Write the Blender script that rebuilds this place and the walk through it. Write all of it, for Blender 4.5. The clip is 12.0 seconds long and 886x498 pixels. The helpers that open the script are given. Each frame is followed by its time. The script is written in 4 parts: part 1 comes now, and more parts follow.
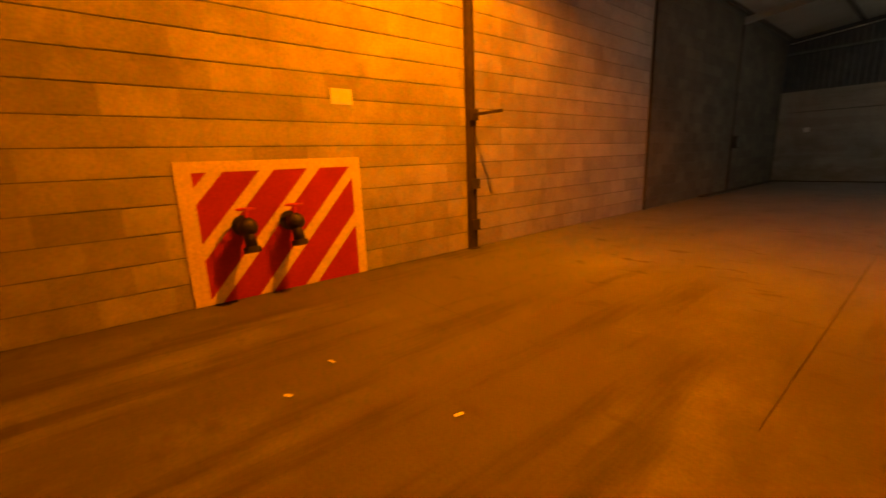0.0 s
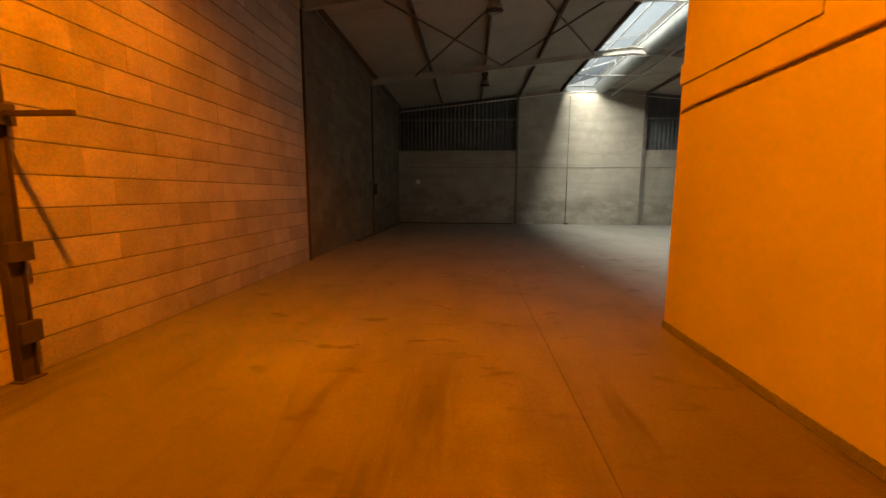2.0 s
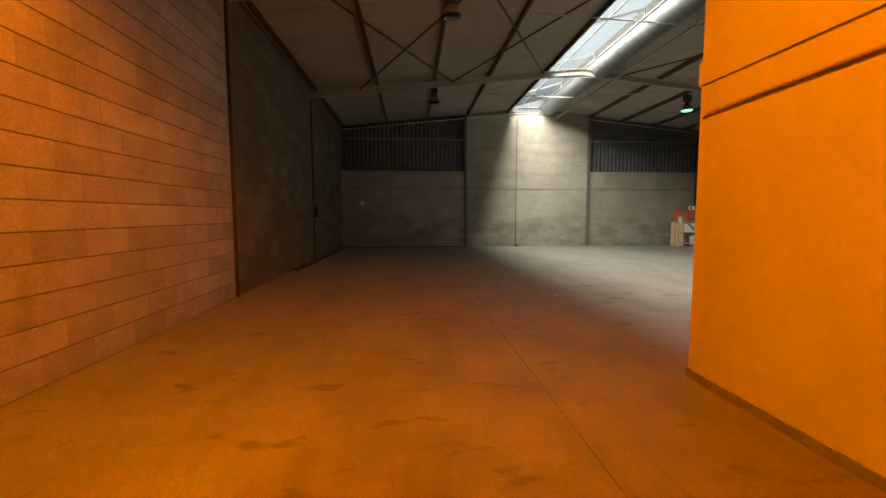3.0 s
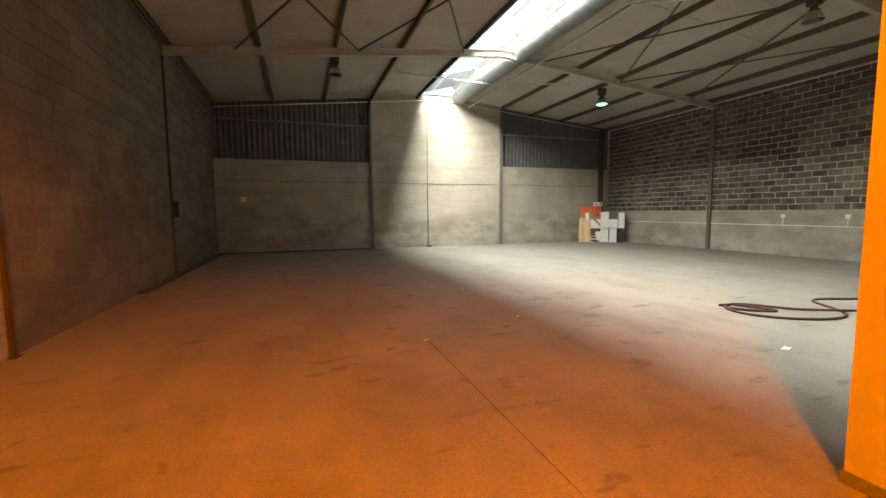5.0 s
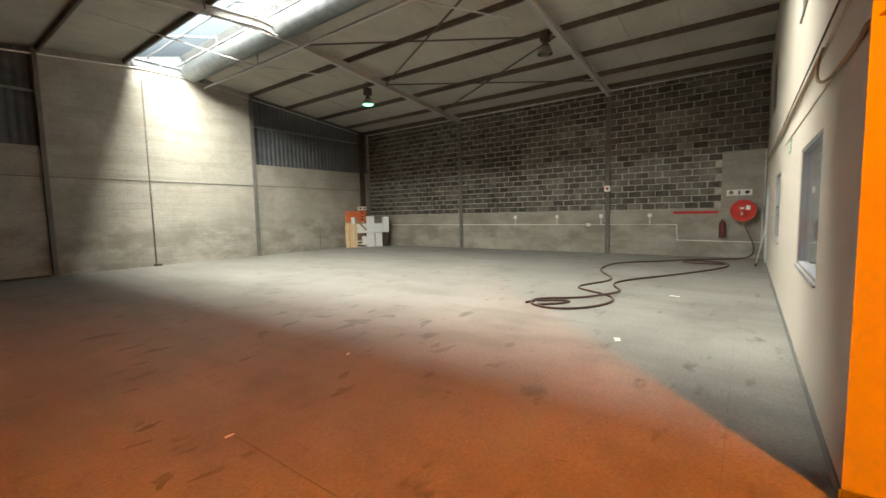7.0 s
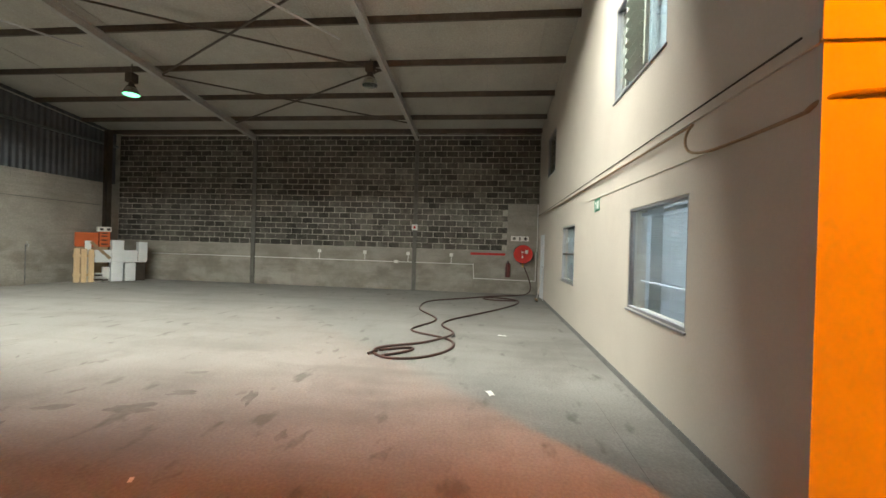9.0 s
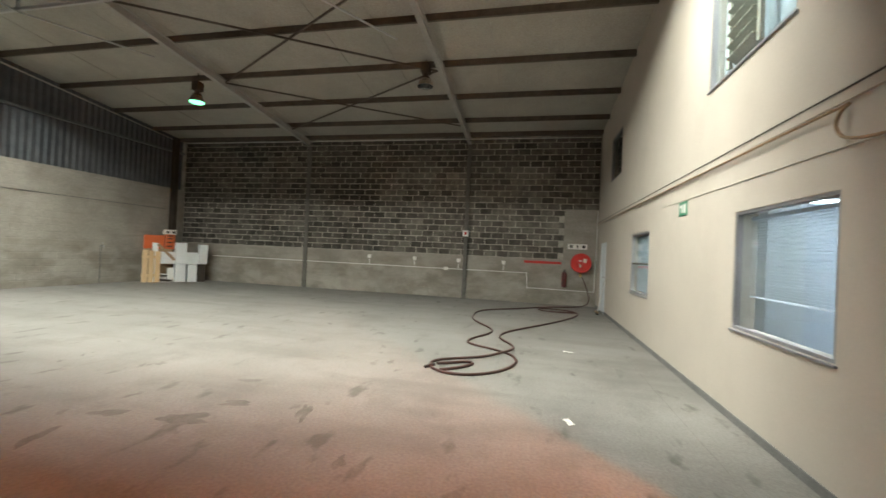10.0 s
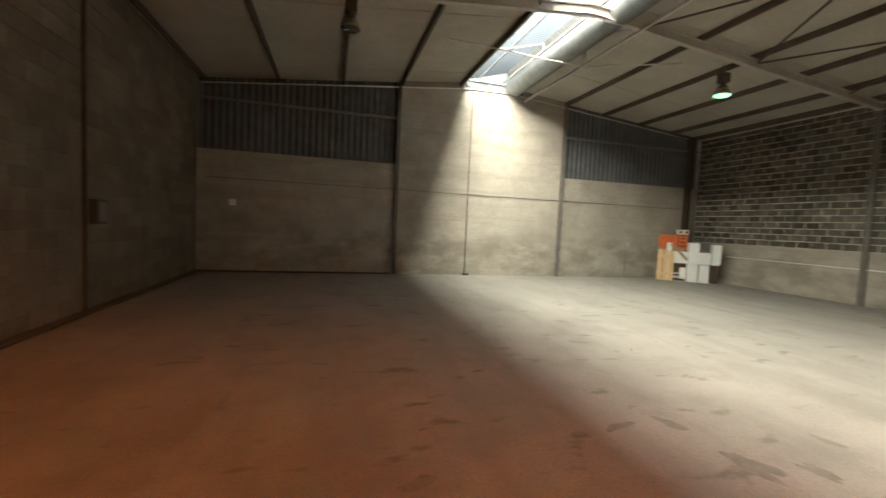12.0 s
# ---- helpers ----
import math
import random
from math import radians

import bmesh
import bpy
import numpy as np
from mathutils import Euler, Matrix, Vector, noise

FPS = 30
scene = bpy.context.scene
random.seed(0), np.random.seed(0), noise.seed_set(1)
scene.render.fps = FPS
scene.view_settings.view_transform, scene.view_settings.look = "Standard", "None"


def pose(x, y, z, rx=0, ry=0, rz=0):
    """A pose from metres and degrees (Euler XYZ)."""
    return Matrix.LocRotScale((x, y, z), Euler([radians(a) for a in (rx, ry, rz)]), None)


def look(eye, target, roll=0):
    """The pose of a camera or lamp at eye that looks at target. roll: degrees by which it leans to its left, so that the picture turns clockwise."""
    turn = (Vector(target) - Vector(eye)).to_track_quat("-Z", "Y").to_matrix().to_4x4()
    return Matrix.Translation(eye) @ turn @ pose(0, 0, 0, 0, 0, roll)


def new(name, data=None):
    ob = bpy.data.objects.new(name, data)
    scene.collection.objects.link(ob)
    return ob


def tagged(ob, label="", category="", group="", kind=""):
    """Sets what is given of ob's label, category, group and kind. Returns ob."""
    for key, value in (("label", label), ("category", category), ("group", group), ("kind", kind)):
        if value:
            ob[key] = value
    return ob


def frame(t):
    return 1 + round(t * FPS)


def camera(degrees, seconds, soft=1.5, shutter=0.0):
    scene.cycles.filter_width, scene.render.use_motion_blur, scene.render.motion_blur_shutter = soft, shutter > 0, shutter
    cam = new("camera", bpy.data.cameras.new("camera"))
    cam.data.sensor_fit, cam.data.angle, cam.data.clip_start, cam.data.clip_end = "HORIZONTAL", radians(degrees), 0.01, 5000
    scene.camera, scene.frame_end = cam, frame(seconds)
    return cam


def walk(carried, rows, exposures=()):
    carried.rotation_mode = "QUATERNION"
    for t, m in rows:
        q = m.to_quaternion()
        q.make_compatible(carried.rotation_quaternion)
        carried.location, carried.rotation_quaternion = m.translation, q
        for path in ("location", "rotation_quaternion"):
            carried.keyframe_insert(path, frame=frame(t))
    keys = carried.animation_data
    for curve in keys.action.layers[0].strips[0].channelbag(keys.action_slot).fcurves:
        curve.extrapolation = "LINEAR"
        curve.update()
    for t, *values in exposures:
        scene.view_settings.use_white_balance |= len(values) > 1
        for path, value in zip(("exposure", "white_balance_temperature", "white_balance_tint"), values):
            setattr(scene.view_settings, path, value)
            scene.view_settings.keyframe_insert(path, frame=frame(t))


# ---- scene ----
cam = camera(94.3, 12.0, shutter=0.25)
PATH = [
    (0, (0.457, -0.811, 1.405), (-1.056, 0.425, 0.982), -2.2),
    (0.3, (0.303, -0.682, 1.418), (-0.939, 0.824, 0.983), -3.2),
    (0.5, (0.2, -0.508, 1.428), (-0.866, 1.133, 1.016), -2.4),
    (1, (-0.177, -0.133, 1.443), (-0.774, 1.742, 1.089), -0.8),
    (1.5, (-0.479, 0.265, 1.468), (-0.787, 2.221, 1.183), 0.1),
    (2, (-0.739, 0.779, 1.481), (-0.871, 2.756, 1.212), 0.2),
    (2.5, (-0.978, 1.313, 1.525), (-0.914, 3.299, 1.305), 0.4),
    (3, (-1.094, 1.894, 1.485), (-0.942, 3.881, 1.321), -0.1),
    (5, (-1.326, 4.088, 1.502), (-0.68, 5.972, 1.322), -0.5),
    (5.5, (-1.352, 4.564, 1.465), (-0.453, 6.343, 1.306), -1.0),
    (6, (-1.324, 5.003, 1.465), (-0.16, 6.622, 1.306), -1.3),
    (6.5, (-1.369, 5.391, 1.484), (0.025, 6.815, 1.316), -1.5),
    (7, (-1.27, 5.823, 1.479), (0.332, 7.008, 1.307), -1.3),
    (7.5, (-1.146, 6.244, 1.472), (0.621, 7.168, 1.312), -0.7),
    (9.5, (-0.575, 7.152, 1.538), (1.418, 7.314, 1.552), 1.9),
    (10, (-0.383, 7.318, 1.499), (1.568, 7.758, 1.518), 2.6),
    (10.5, (-0.378, 7.538, 1.506), (1.428, 8.399, 1.498), 2.6),
    (11, (-0.369, 7.667, 1.463), (1.136, 8.984, 1.43), 2.5),
    (11.5, (-0.362, 7.818, 1.566), (0.707, 9.507, 1.493), 2.3),
    (12, (-0.506, 7.93, 1.679), (0.016, 9.857, 1.559), 2.7),
]
SKY_W, SODIUM_W, OFFICE_GLOW, CEIL_UP = 19500, 4500, 60.0, 0.33
EXPOSURES = [(0, -0.8, 7400, 10), (1, -0.95, 7400, 10), (3.0, -0.75, 7400, 10), (5.0, 0.25, 7200, 10), (7.5, 0.1, 6800, 9), (9.5, -0.05, 6600, 9), (10.5, 0.0, 6800, 9), (12, 0.05, 7400, 10)]
LEFT, RIGHT, FAR, OFFY, OFFX, SOUTH = -4.29, 13.40, 21.17, 5.40, 1.44, -7.0
APEX = 4.55

walk(cam, [(t, look(eye, target, roll)) for t, eye, target, roll in PATH], EXPOSURES)


def under(x):
    """Height of the rafters' underside at x."""
    return 5.21 + (1 - abs(x - APEX) / 8.83) * 0.92


# ---- world and lights ----
world = bpy.data.worlds.new("overcast_sky")
scene.world = world
world.use_nodes = True
wn = world.node_tree
sky = wn.nodes.new("ShaderNodeTexSky")
sky.sky_type = "NISHITA"
sky.sun_disc = False
sky.sun_elevation, sky.sun_rotation = radians(50), radians(250)
wn.nodes["Background"].inputs["Strength"].default_value = 0.05
wn.links.new(sky.outputs[0], wn.nodes["Background"].inputs["Color"])


def lamp(name, kind, energy, color, m):
    data = bpy.data.lights.new(name, kind)
    data.energy, data.color = energy, color
    ob = new(name, data)
    ob.matrix_world = m
    return data


sun = lamp("sun", "SUN", 0.5, (1, 0.97, 0.93), look((0, 0, 30), (20, 2, 0)))
sun.angle = radians(30)
day = lamp("skylight_daylight", "AREA", SKY_W, (0.98, 1.0, 0.94), Matrix.Translation((2.3, 14.0, 10.9)) @ Euler((0, radians(-37), 0)).to_matrix().to_4x4())
day.shape, day.size, day.size_y = "RECTANGLE", 9.0, 9.4
SODIUM = (-1.85, 2.45, 5.2)
sod = lamp("sodium_light", "SPOT", SODIUM_W, (1.0, 0.218, 0.0), look(SODIUM, (SODIUM[0], SODIUM[1], 0)))
sod.spot_size, sod.spot_blend, sod.shadow_soft_size = radians(155), 0.32, 0.05

# ---- materials ----


def mat(name, c1, c2, scale=3.0, rough=0.8, bump=0.15, fine=60.0, metal=0.0, stain=None, stain_scale=0.6, stain_amount=0.5, island=0.0, obj=0.0, smudge=None, streak=None, grainy=1.0, stretch=(1, 1, 1), bump_dist=0.01):
    m = bpy.data.materials.new(name)
    m.use_nodes = True
    nt = m.node_tree
    N, L = nt.nodes, nt.links
    b = N["Principled BSDF"]
    geo = N.new("ShaderNodeNewGeometry")
    mp = N.new("ShaderNodeMapping")
    mp.inputs["Scale"].default_value = stretch
    L.new(geo.outputs["Position"], mp.inputs["Vector"])
    n1 = N.new("ShaderNodeTexNoise")
    n1.inputs["Scale"].default_value, n1.inputs["Detail"].default_value, n1.inputs["Roughness"].default_value = scale, 6, 0.65
    L.new(mp.outputs[0], n1.inputs["Vector"])
    n2 = N.new("ShaderNodeTexNoise")
    n2.inputs["Scale"].default_value, n2.inputs["Detail"].default_value = fine, 3
    L.new(mp.outputs[0], n2.inputs["Vector"])
    ramp = N.new("ShaderNodeValToRGB")
    ramp.color_ramp.elements[0].position, ramp.color_ramp.elements[1].position = 0.32, 0.68
    ramp.color_ramp.elements[0].color, ramp.color_ramp.elements[1].color = (*c1, 1), (*c2, 1)
    L.new(n1.outputs["Fac"], ramp.inputs["Fac"])
    col = ramp.outputs["Color"]

    def mix(kind, fac, a, bb):
        x = N.new("ShaderNodeMix")
        x.data_type, x.blend_type = "RGBA", kind
        for sock, v in ((x.inputs[0], fac), (x.inputs[6], a), (x.inputs[7], bb)):
            if isinstance(v, bpy.types.NodeSocket):
                L.new(v, sock)
            else:
                sock.default_value = v
        return x.outputs[2]

    def ramped(v, lo, hi, a, bb):
        r = N.new("ShaderNodeMapRange")
        r.inputs[1].default_value, r.inputs[2].default_value, r.inputs[3].default_value, r.inputs[4].default_value = lo, hi, a, bb
        L.new(v, r.inputs[0])
        return r.outputs[0]

    grain = N.new("ShaderNodeCombineColor")
    g = ramped(n2.outputs["Fac"], 0.3, 0.7, 1 - 0.14 * grainy, 1 + 0.1 * grainy)
    for i in range(3):
        L.new(g, grain.inputs[i])
    col = mix("MULTIPLY", 1.0, col, grain.outputs[0])
    if stain:
        n3 = N.new("ShaderNodeTexNoise")
        n3.inputs["Scale"].default_value, n3.inputs["Detail"].default_value, n3.inputs["Roughness"].default_value = stain_scale, 8, 0.7
        L.new(mp.outputs[0], n3.inputs["Vector"])
        col = mix("MIX", ramped(n3.outputs["Fac"], 0.5, 0.72, 0.0, stain_amount), col, (*stain, 1))
    for layer in (streak, smudge):
        if layer:
            colour, size, lo, hi, amount = layer
            mp2 = N.new("ShaderNodeMapping")
            mp2.inputs["Scale"].default_value = size
            mp2.inputs["Rotation"].default_value = (0, 0, radians(12 if layer is smudge else -4))
            L.new(geo.outputs["Position"], mp2.inputs["Vector"])
            n4 = N.new("ShaderNodeTexNoise")
            n4.inputs["Scale"].default_value, n4.inputs["Detail"].default_value, n4.inputs["Roughness"].default_value = 1.0, 3, 0.55
            L.new(mp2.outputs[0], n4.inputs["Vector"])
            col = mix("MIX", ramped(n4.outputs["Fac"], lo, hi, 0.0, amount), col, (*colour, 1))
    for amount, node, out in ((island, "ShaderNodeNewGeometry", "Random Per Island"), (obj, "ShaderNodeObjectInfo", "Random")):
        if amount:
            o = N.new(node)
            cc = N.new("ShaderNodeCombineColor")
            v = ramped(o.outputs[out], 0, 1, 1 - amount, 1 + amount)
            for i in range(3):
                L.new(v, cc.inputs[i])
            col = mix("MULTIPLY", 1.0, col, cc.outputs[0])
    L.new(col, b.inputs["Base Color"])
    L.new(ramped(n1.outputs["Fac"], 0.3, 0.7, max(0.03, rough - 0.1), min(1, rough + 0.1)), b.inputs["Roughness"])
    b.inputs["Metallic"].default_value = metal
    if rough >= 0.6:
        b.inputs["Specular IOR Level"].default_value = 0.2
    if bump:
        bp = N.new("ShaderNodeBump")
        bp.inputs["Strength"].default_value, bp.inputs["Distance"].default_value = bump, bump_dist
        ad = N.new("ShaderNodeMath")
        ad.operation = "ADD"
        L.new(n1.outputs["Fac"], ad.inputs[0])
        L.new(n2.outputs["Fac"], ad.inputs[1])
        L.new(ad.outputs[0], bp.inputs["Height"])
        L.new(bp.outputs[0], b.inputs["Normal"])
    return m


def glow(name, color, strength):
    m = bpy.data.materials.new(name)
    m.use_nodes = True
    b = m.node_tree.nodes["Principled BSDF"]
    b.inputs["Base Color"].default_value = (*color, 1)
    b.inputs["Emission Color"].default_value = (*color, 1)
    b.inputs["Emission Strength"].default_value = strength
    return m


def overlay(m, colour, amount, size, lo, hi, axis="", a=0.0, b=1.0, turn=0.0, wobble=1.5):
    """Lays a second colour in a noise pattern over a material's colour, fading out along one axis from a to b."""
    nt = m.node_tree
    N, L = nt.nodes, nt.links
    base = N["Principled BSDF"].inputs["Base Color"]
    under_col = base.links[0].from_socket
    geo, mp, nz = N.new("ShaderNodeNewGeometry"), N.new("ShaderNodeMapping"), N.new("ShaderNodeTexNoise")
    mp.inputs["Scale"].default_value = size
    mp.inputs["Rotation"].default_value = (0, 0, radians(turn))
    nz.inputs["Scale"].default_value, nz.inputs["Detail"].default_value, nz.inputs["Roughness"].default_value = 1.0, 6, 0.6
    L.new(geo.outputs["Position"], mp.inputs["Vector"])
    L.new(mp.outputs[0], nz.inputs["Vector"])

    def ranged(v, p, q, lo2, hi2):
        n = N.new("ShaderNodeMapRange")
        n.interpolation_type = "SMOOTHSTEP"
        for k, x in enumerate((p, q, lo2, hi2)):
            n.inputs[k + 1].default_value = x
        L.new(v, n.inputs[0])
        return n.outputs[0]

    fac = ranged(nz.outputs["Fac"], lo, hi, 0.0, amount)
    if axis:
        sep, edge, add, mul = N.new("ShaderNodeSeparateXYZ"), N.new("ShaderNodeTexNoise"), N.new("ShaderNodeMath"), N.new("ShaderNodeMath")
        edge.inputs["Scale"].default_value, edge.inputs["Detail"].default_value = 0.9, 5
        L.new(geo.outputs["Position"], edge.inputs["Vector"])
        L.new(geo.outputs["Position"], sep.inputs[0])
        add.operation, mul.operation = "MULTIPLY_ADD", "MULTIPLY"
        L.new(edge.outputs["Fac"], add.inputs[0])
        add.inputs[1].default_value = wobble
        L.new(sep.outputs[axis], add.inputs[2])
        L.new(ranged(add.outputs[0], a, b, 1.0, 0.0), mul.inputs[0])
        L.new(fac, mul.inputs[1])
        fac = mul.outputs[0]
    mx = N.new("ShaderNodeMix")
    mx.data_type = "RGBA"
    mx.inputs[7].default_value = (*colour, 1)
    L.new(fac, mx.inputs[0])
    L.new(under_col, mx.inputs[6])
    L.new(mx.outputs[2], base)


def coursed(m, length, height, depth):
    """Adds the faint relief of block courses showing through a bagged coat."""
    N, L = m.node_tree.nodes, m.node_tree.links
    geo, sep, add, com, br = (N.new("ShaderNodeNewGeometry"), N.new("ShaderNodeSeparateXYZ"), N.new("ShaderNodeMath"), N.new("ShaderNodeCombineXYZ"), N.new("ShaderNodeTexBrick"))
    L.new(geo.outputs["Position"], sep.inputs[0])
    L.new(sep.outputs["X"], add.inputs[0])
    L.new(sep.outputs["Y"], add.inputs[1])
    L.new(add.outputs[0], com.inputs[0])
    L.new(sep.outputs["Z"], com.inputs[1])
    L.new(com.outputs[0], br.inputs["Vector"])
    br.inputs["Scale"].default_value, br.inputs["Brick Width"].default_value, br.inputs["Row Height"].default_value = 1.0, length, height
    br.inputs["Mortar Size"].default_value, br.inputs["Mortar Smooth"].default_value = 0.012, 0.6
    bp, base = N.new("ShaderNodeBump"), N["Principled BSDF"].inputs["Normal"]
    bp.inputs["Strength"].default_value, bp.inputs["Distance"].default_value = 0.8, depth
    bp.invert = True
    L.new(br.outputs["Fac"], bp.inputs["Height"])
    L.new(base.links[0].from_socket, bp.inputs["Normal"])
    L.new(bp.outputs[0], base)


M_FLOOR = mat("concrete_floor", (0.195, 0.188, 0.172), (0.27, 0.26, 0.24), 0.8, 0.6, 0.25, 40, stain=(0.115, 0.108, 0.098), stain_scale=0.9, stain_amount=0.5, smudge=((0.085, 0.08, 0.07), (1.6, 3.4, 1), 0.62, 0.70, 0.6), streak=((0.13, 0.122, 0.11), (1.7, 0.35, 1), 0.48, 0.72, 0.4))
M_JOINT = mat("joint_dirt", (0.07, 0.063, 0.055), (0.11, 0.1, 0.09), 5, 0.9)
M_BLOCK = mat("painted_block", (0.30, 0.275, 0.235), (0.42, 0.385, 0.335), 1.3, 0.85, 0.5, 35, stain=(0.17, 0.15, 0.125), stain_scale=0.9, stain_amount=0.6, obj=0.15, island=0.15)
M_MORTAR = mat("dark_mortar", (0.13, 0.12, 0.105), (0.2, 0.18, 0.16), 4, 0.95, 0.5, 50)
M_BAGGED = mat("bagged_wall", (0.31, 0.29, 0.25), (0.41, 0.385, 0.335), 0.8, 0.88, 0.5, 28, stain=(0.19, 0.175, 0.145), stain_scale=0.7, stain_amount=0.6)
# Darker copy of the wall's block: the far part's shade sits in its colour.
M_BLOCK_SHADED = mat("grimy_block", (0.12, 0.104, 0.08), (0.19, 0.166, 0.13), 0.9, 0.9, 0.5, 30, stain=(0.075, 0.063, 0.048), stain_scale=0.8, stain_amount=0.6, island=0.14)
M_CLINK = mat("grey_stock_block", (0.075, 0.07, 0.06), (0.2, 0.188, 0.162), 1.9, 0.9, 0.8, 30, stain=(0.27, 0.25, 0.21), stain_scale=5.0, stain_amount=0.75, obj=0.4, island=0.4)
M_PALE = mat("pale_mortar", (0.34, 0.32, 0.275), (0.54, 0.51, 0.44), 4, 0.95, 0.6, 50, stain=(0.13, 0.12, 0.10), stain_scale=1.6, stain_amount=0.7)
M_CREAM = mat("cream_paint", (0.50, 0.453, 0.385), (0.56, 0.51, 0.435), 0.7, 0.55, 0.03, 40, stain=(0.41, 0.365, 0.3), stain_scale=0.8, stain_amount=0.35, grainy=0.2)
M_SKIRT = mat("grey_skirting", (0.15, 0.15, 0.14), (0.21, 0.21, 0.2), 4, 0.7)
M_CEIL = mat("ceiling_board", (0.36, 0.345, 0.30), (0.44, 0.42, 0.365), 0.9, 0.8, 0.1, 30, stain=(0.31, 0.29, 0.24), stain_scale=0.8, stain_amount=0.5)
M_ROOF = mat("roof_sheet", (0.3, 0.3, 0.3), (0.36, 0.36, 0.36), 2, 0.6)
M_PURLIN = mat("dark_steel", (0.075, 0.062, 0.05), (0.125, 0.105, 0.085), 4, 0.6, 0.1, 40)
M_RAFTER = mat("grey_painted_steel", (0.34, 0.33, 0.30), (0.44, 0.43, 0.40), 2, 0.55, 0.1, 40, stain=(0.24, 0.22, 0.18), stain_amount=0.4)
M_WHITE = mat("white_painted_steel", (0.44, 0.44, 0.43), (0.54, 0.54, 0.53), 3, 0.5, 0.05)
M_GALV = mat("galvanised_steel", (0.15, 0.165, 0.17), (0.24, 0.26, 0.265), 5, 0.5, 0.05, 60, metal=0.85)
M_CLAD = mat("grey_cladding", (0.075, 0.083, 0.09), (0.12, 0.13, 0.14), 2, 0.7, 0.1, 40)
M_COLUMN = mat("dark_column_paint", (0.05, 0.04, 0.032), (0.085, 0.07, 0.055), 3, 0.65)
M_GREYCOL = mat("grey_column_paint", (0.12, 0.115, 0.105), (0.18, 0.172, 0.158), 3, 0.65)
M_FRAME = mat("weathered_white_frame", (0.13, 0.14, 0.15), (0.18, 0.19, 0.2), 3, 0.6, 0.05)
M_ENDPANE = mat("pale_end_pane", (0.07, 0.08, 0.09), (0.09, 0.10, 0.112), 2, 0.5, 0.04)
M_REFRACTOR = mat("dusty_glass_refractor", (0.16, 0.145, 0.12), (0.26, 0.24, 0.2), 9, 0.3, 0.1)
M_CONDUIT = mat("white_pvc", (0.72, 0.71, 0.67), (0.8, 0.79, 0.75), 6, 0.45, 0.03)
M_RED = mat("red_paint", (0.50, 0.022, 0.018), (0.62, 0.035, 0.028), 3, 0.4, 0.08)
M_BOARDRED = mat("faded_red_wall_paint", (0.36, 0.02, 0.014), (0.46, 0.03, 0.02), 3, 0.65, 0.3, 35)
M_YELLOW = mat("faded_yellow_paint", (0.75, 0.60, 0.18), (0.82, 0.68, 0.24), 3, 0.65, 0.3, 35)
M_BLACK = mat("black_rubber", (0.016, 0.013, 0.012), (0.035, 0.026, 0.022), 8, 0.55)
M_HOSE = mat("brown_rubber_hose", (0.055, 0.025, 0.02), (0.085, 0.04, 0.03), 8, 0.5)
M_BRASS = mat("brass", (0.55, 0.38, 0.14), (0.65, 0.46, 0.18), 8, 0.35, 0.03, metal=0.9)
M_PAPER = mat("white_paper", (0.75, 0.74, 0.7), (0.82, 0.81, 0.77), 9, 0.8, 0.05)
M_PINE = mat("pine_wood", (0.60, 0.43, 0.24), (0.74, 0.56, 0.34), 3, 0.7, 0.2, 30, stretch=(8, 8, 0.7))
M_OLDWOOD = mat("old_wood", (0.30, 0.21, 0.13), (0.40, 0.29, 0.18), 3, 0.75, 0.2, 30)
M_MELAMINE = mat("white_melamine", (0.68, 0.72, 0.72), (0.76, 0.79, 0.79), 2, 0.4, 0.03)
M_ORANGE = mat("orange_plastic", (0.52, 0.1, 0.022), (0.62, 0.13, 0.03), 3, 0.45, 0.05)
M_ALU = mat("grey_aluminium", (0.30, 0.30, 0.31), (0.38, 0.38, 0.39), 4, 0.45, 0.05, metal=0.5)
M_SLAT = mat("pale_blind_slat", (0.62, 0.68, 0.75), (0.68, 0.74, 0.80), 4, 0.5, 0.02)
M_BLIND = mat("grey_blue_blind", (0.36, 0.43, 0.47), (0.43, 0.50, 0.54), 3, 0.7, 0.05)
M_DARKROOM = mat("dark_interior", (0.012, 0.012, 0.014), (0.02, 0.02, 0.023), 3, 0.6, 0)
M_SHUTTER = mat("sage_louvre", (0.40, 0.44, 0.38), (0.47, 0.51, 0.45), 3, 0.55, 0.05)
# entry bay: trodden dirt, deepened to paint in dimmer lamp light, and tyre marks; bagged walls: rising damp
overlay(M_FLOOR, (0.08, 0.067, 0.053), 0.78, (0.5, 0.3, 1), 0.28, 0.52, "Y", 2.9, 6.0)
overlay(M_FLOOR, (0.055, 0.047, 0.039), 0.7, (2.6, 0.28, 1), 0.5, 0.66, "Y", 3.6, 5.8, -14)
overlay(M_BAGGED, (0.16, 0.148, 0.118), 0.55, (0.9, 0.9, 1.6), 0.42, 0.62, "Z", 1.6, 2.6)
overlay(M_BAGGED, (0.22, 0.205, 0.165), 0.32, (0.35, 0.35, 3.2), 0.5, 0.64)
coursed(M_BAGGED, 0.4, 0.2, 0.006)
M_GREEN = mat("exit_sign_green", (0.06, 0.25, 0.14), (0.08, 0.3, 0.17), 4, 0.4, 0.02)
M_DOOR = mat("pale_blue_door", (0.62, 0.68, 0.70), (0.70, 0.75, 0.77), 2, 0.5, 0.04)
M_OFFICE = mat("office_paint", (0.62, 0.66, 0.70), (0.68, 0.72, 0.76), 1, 0.7, 0.05)
M_OFLOOR = mat("office_floor", (0.20, 0.22, 0.25), (0.27, 0.29, 0.32), 2, 0.4, 0.05)
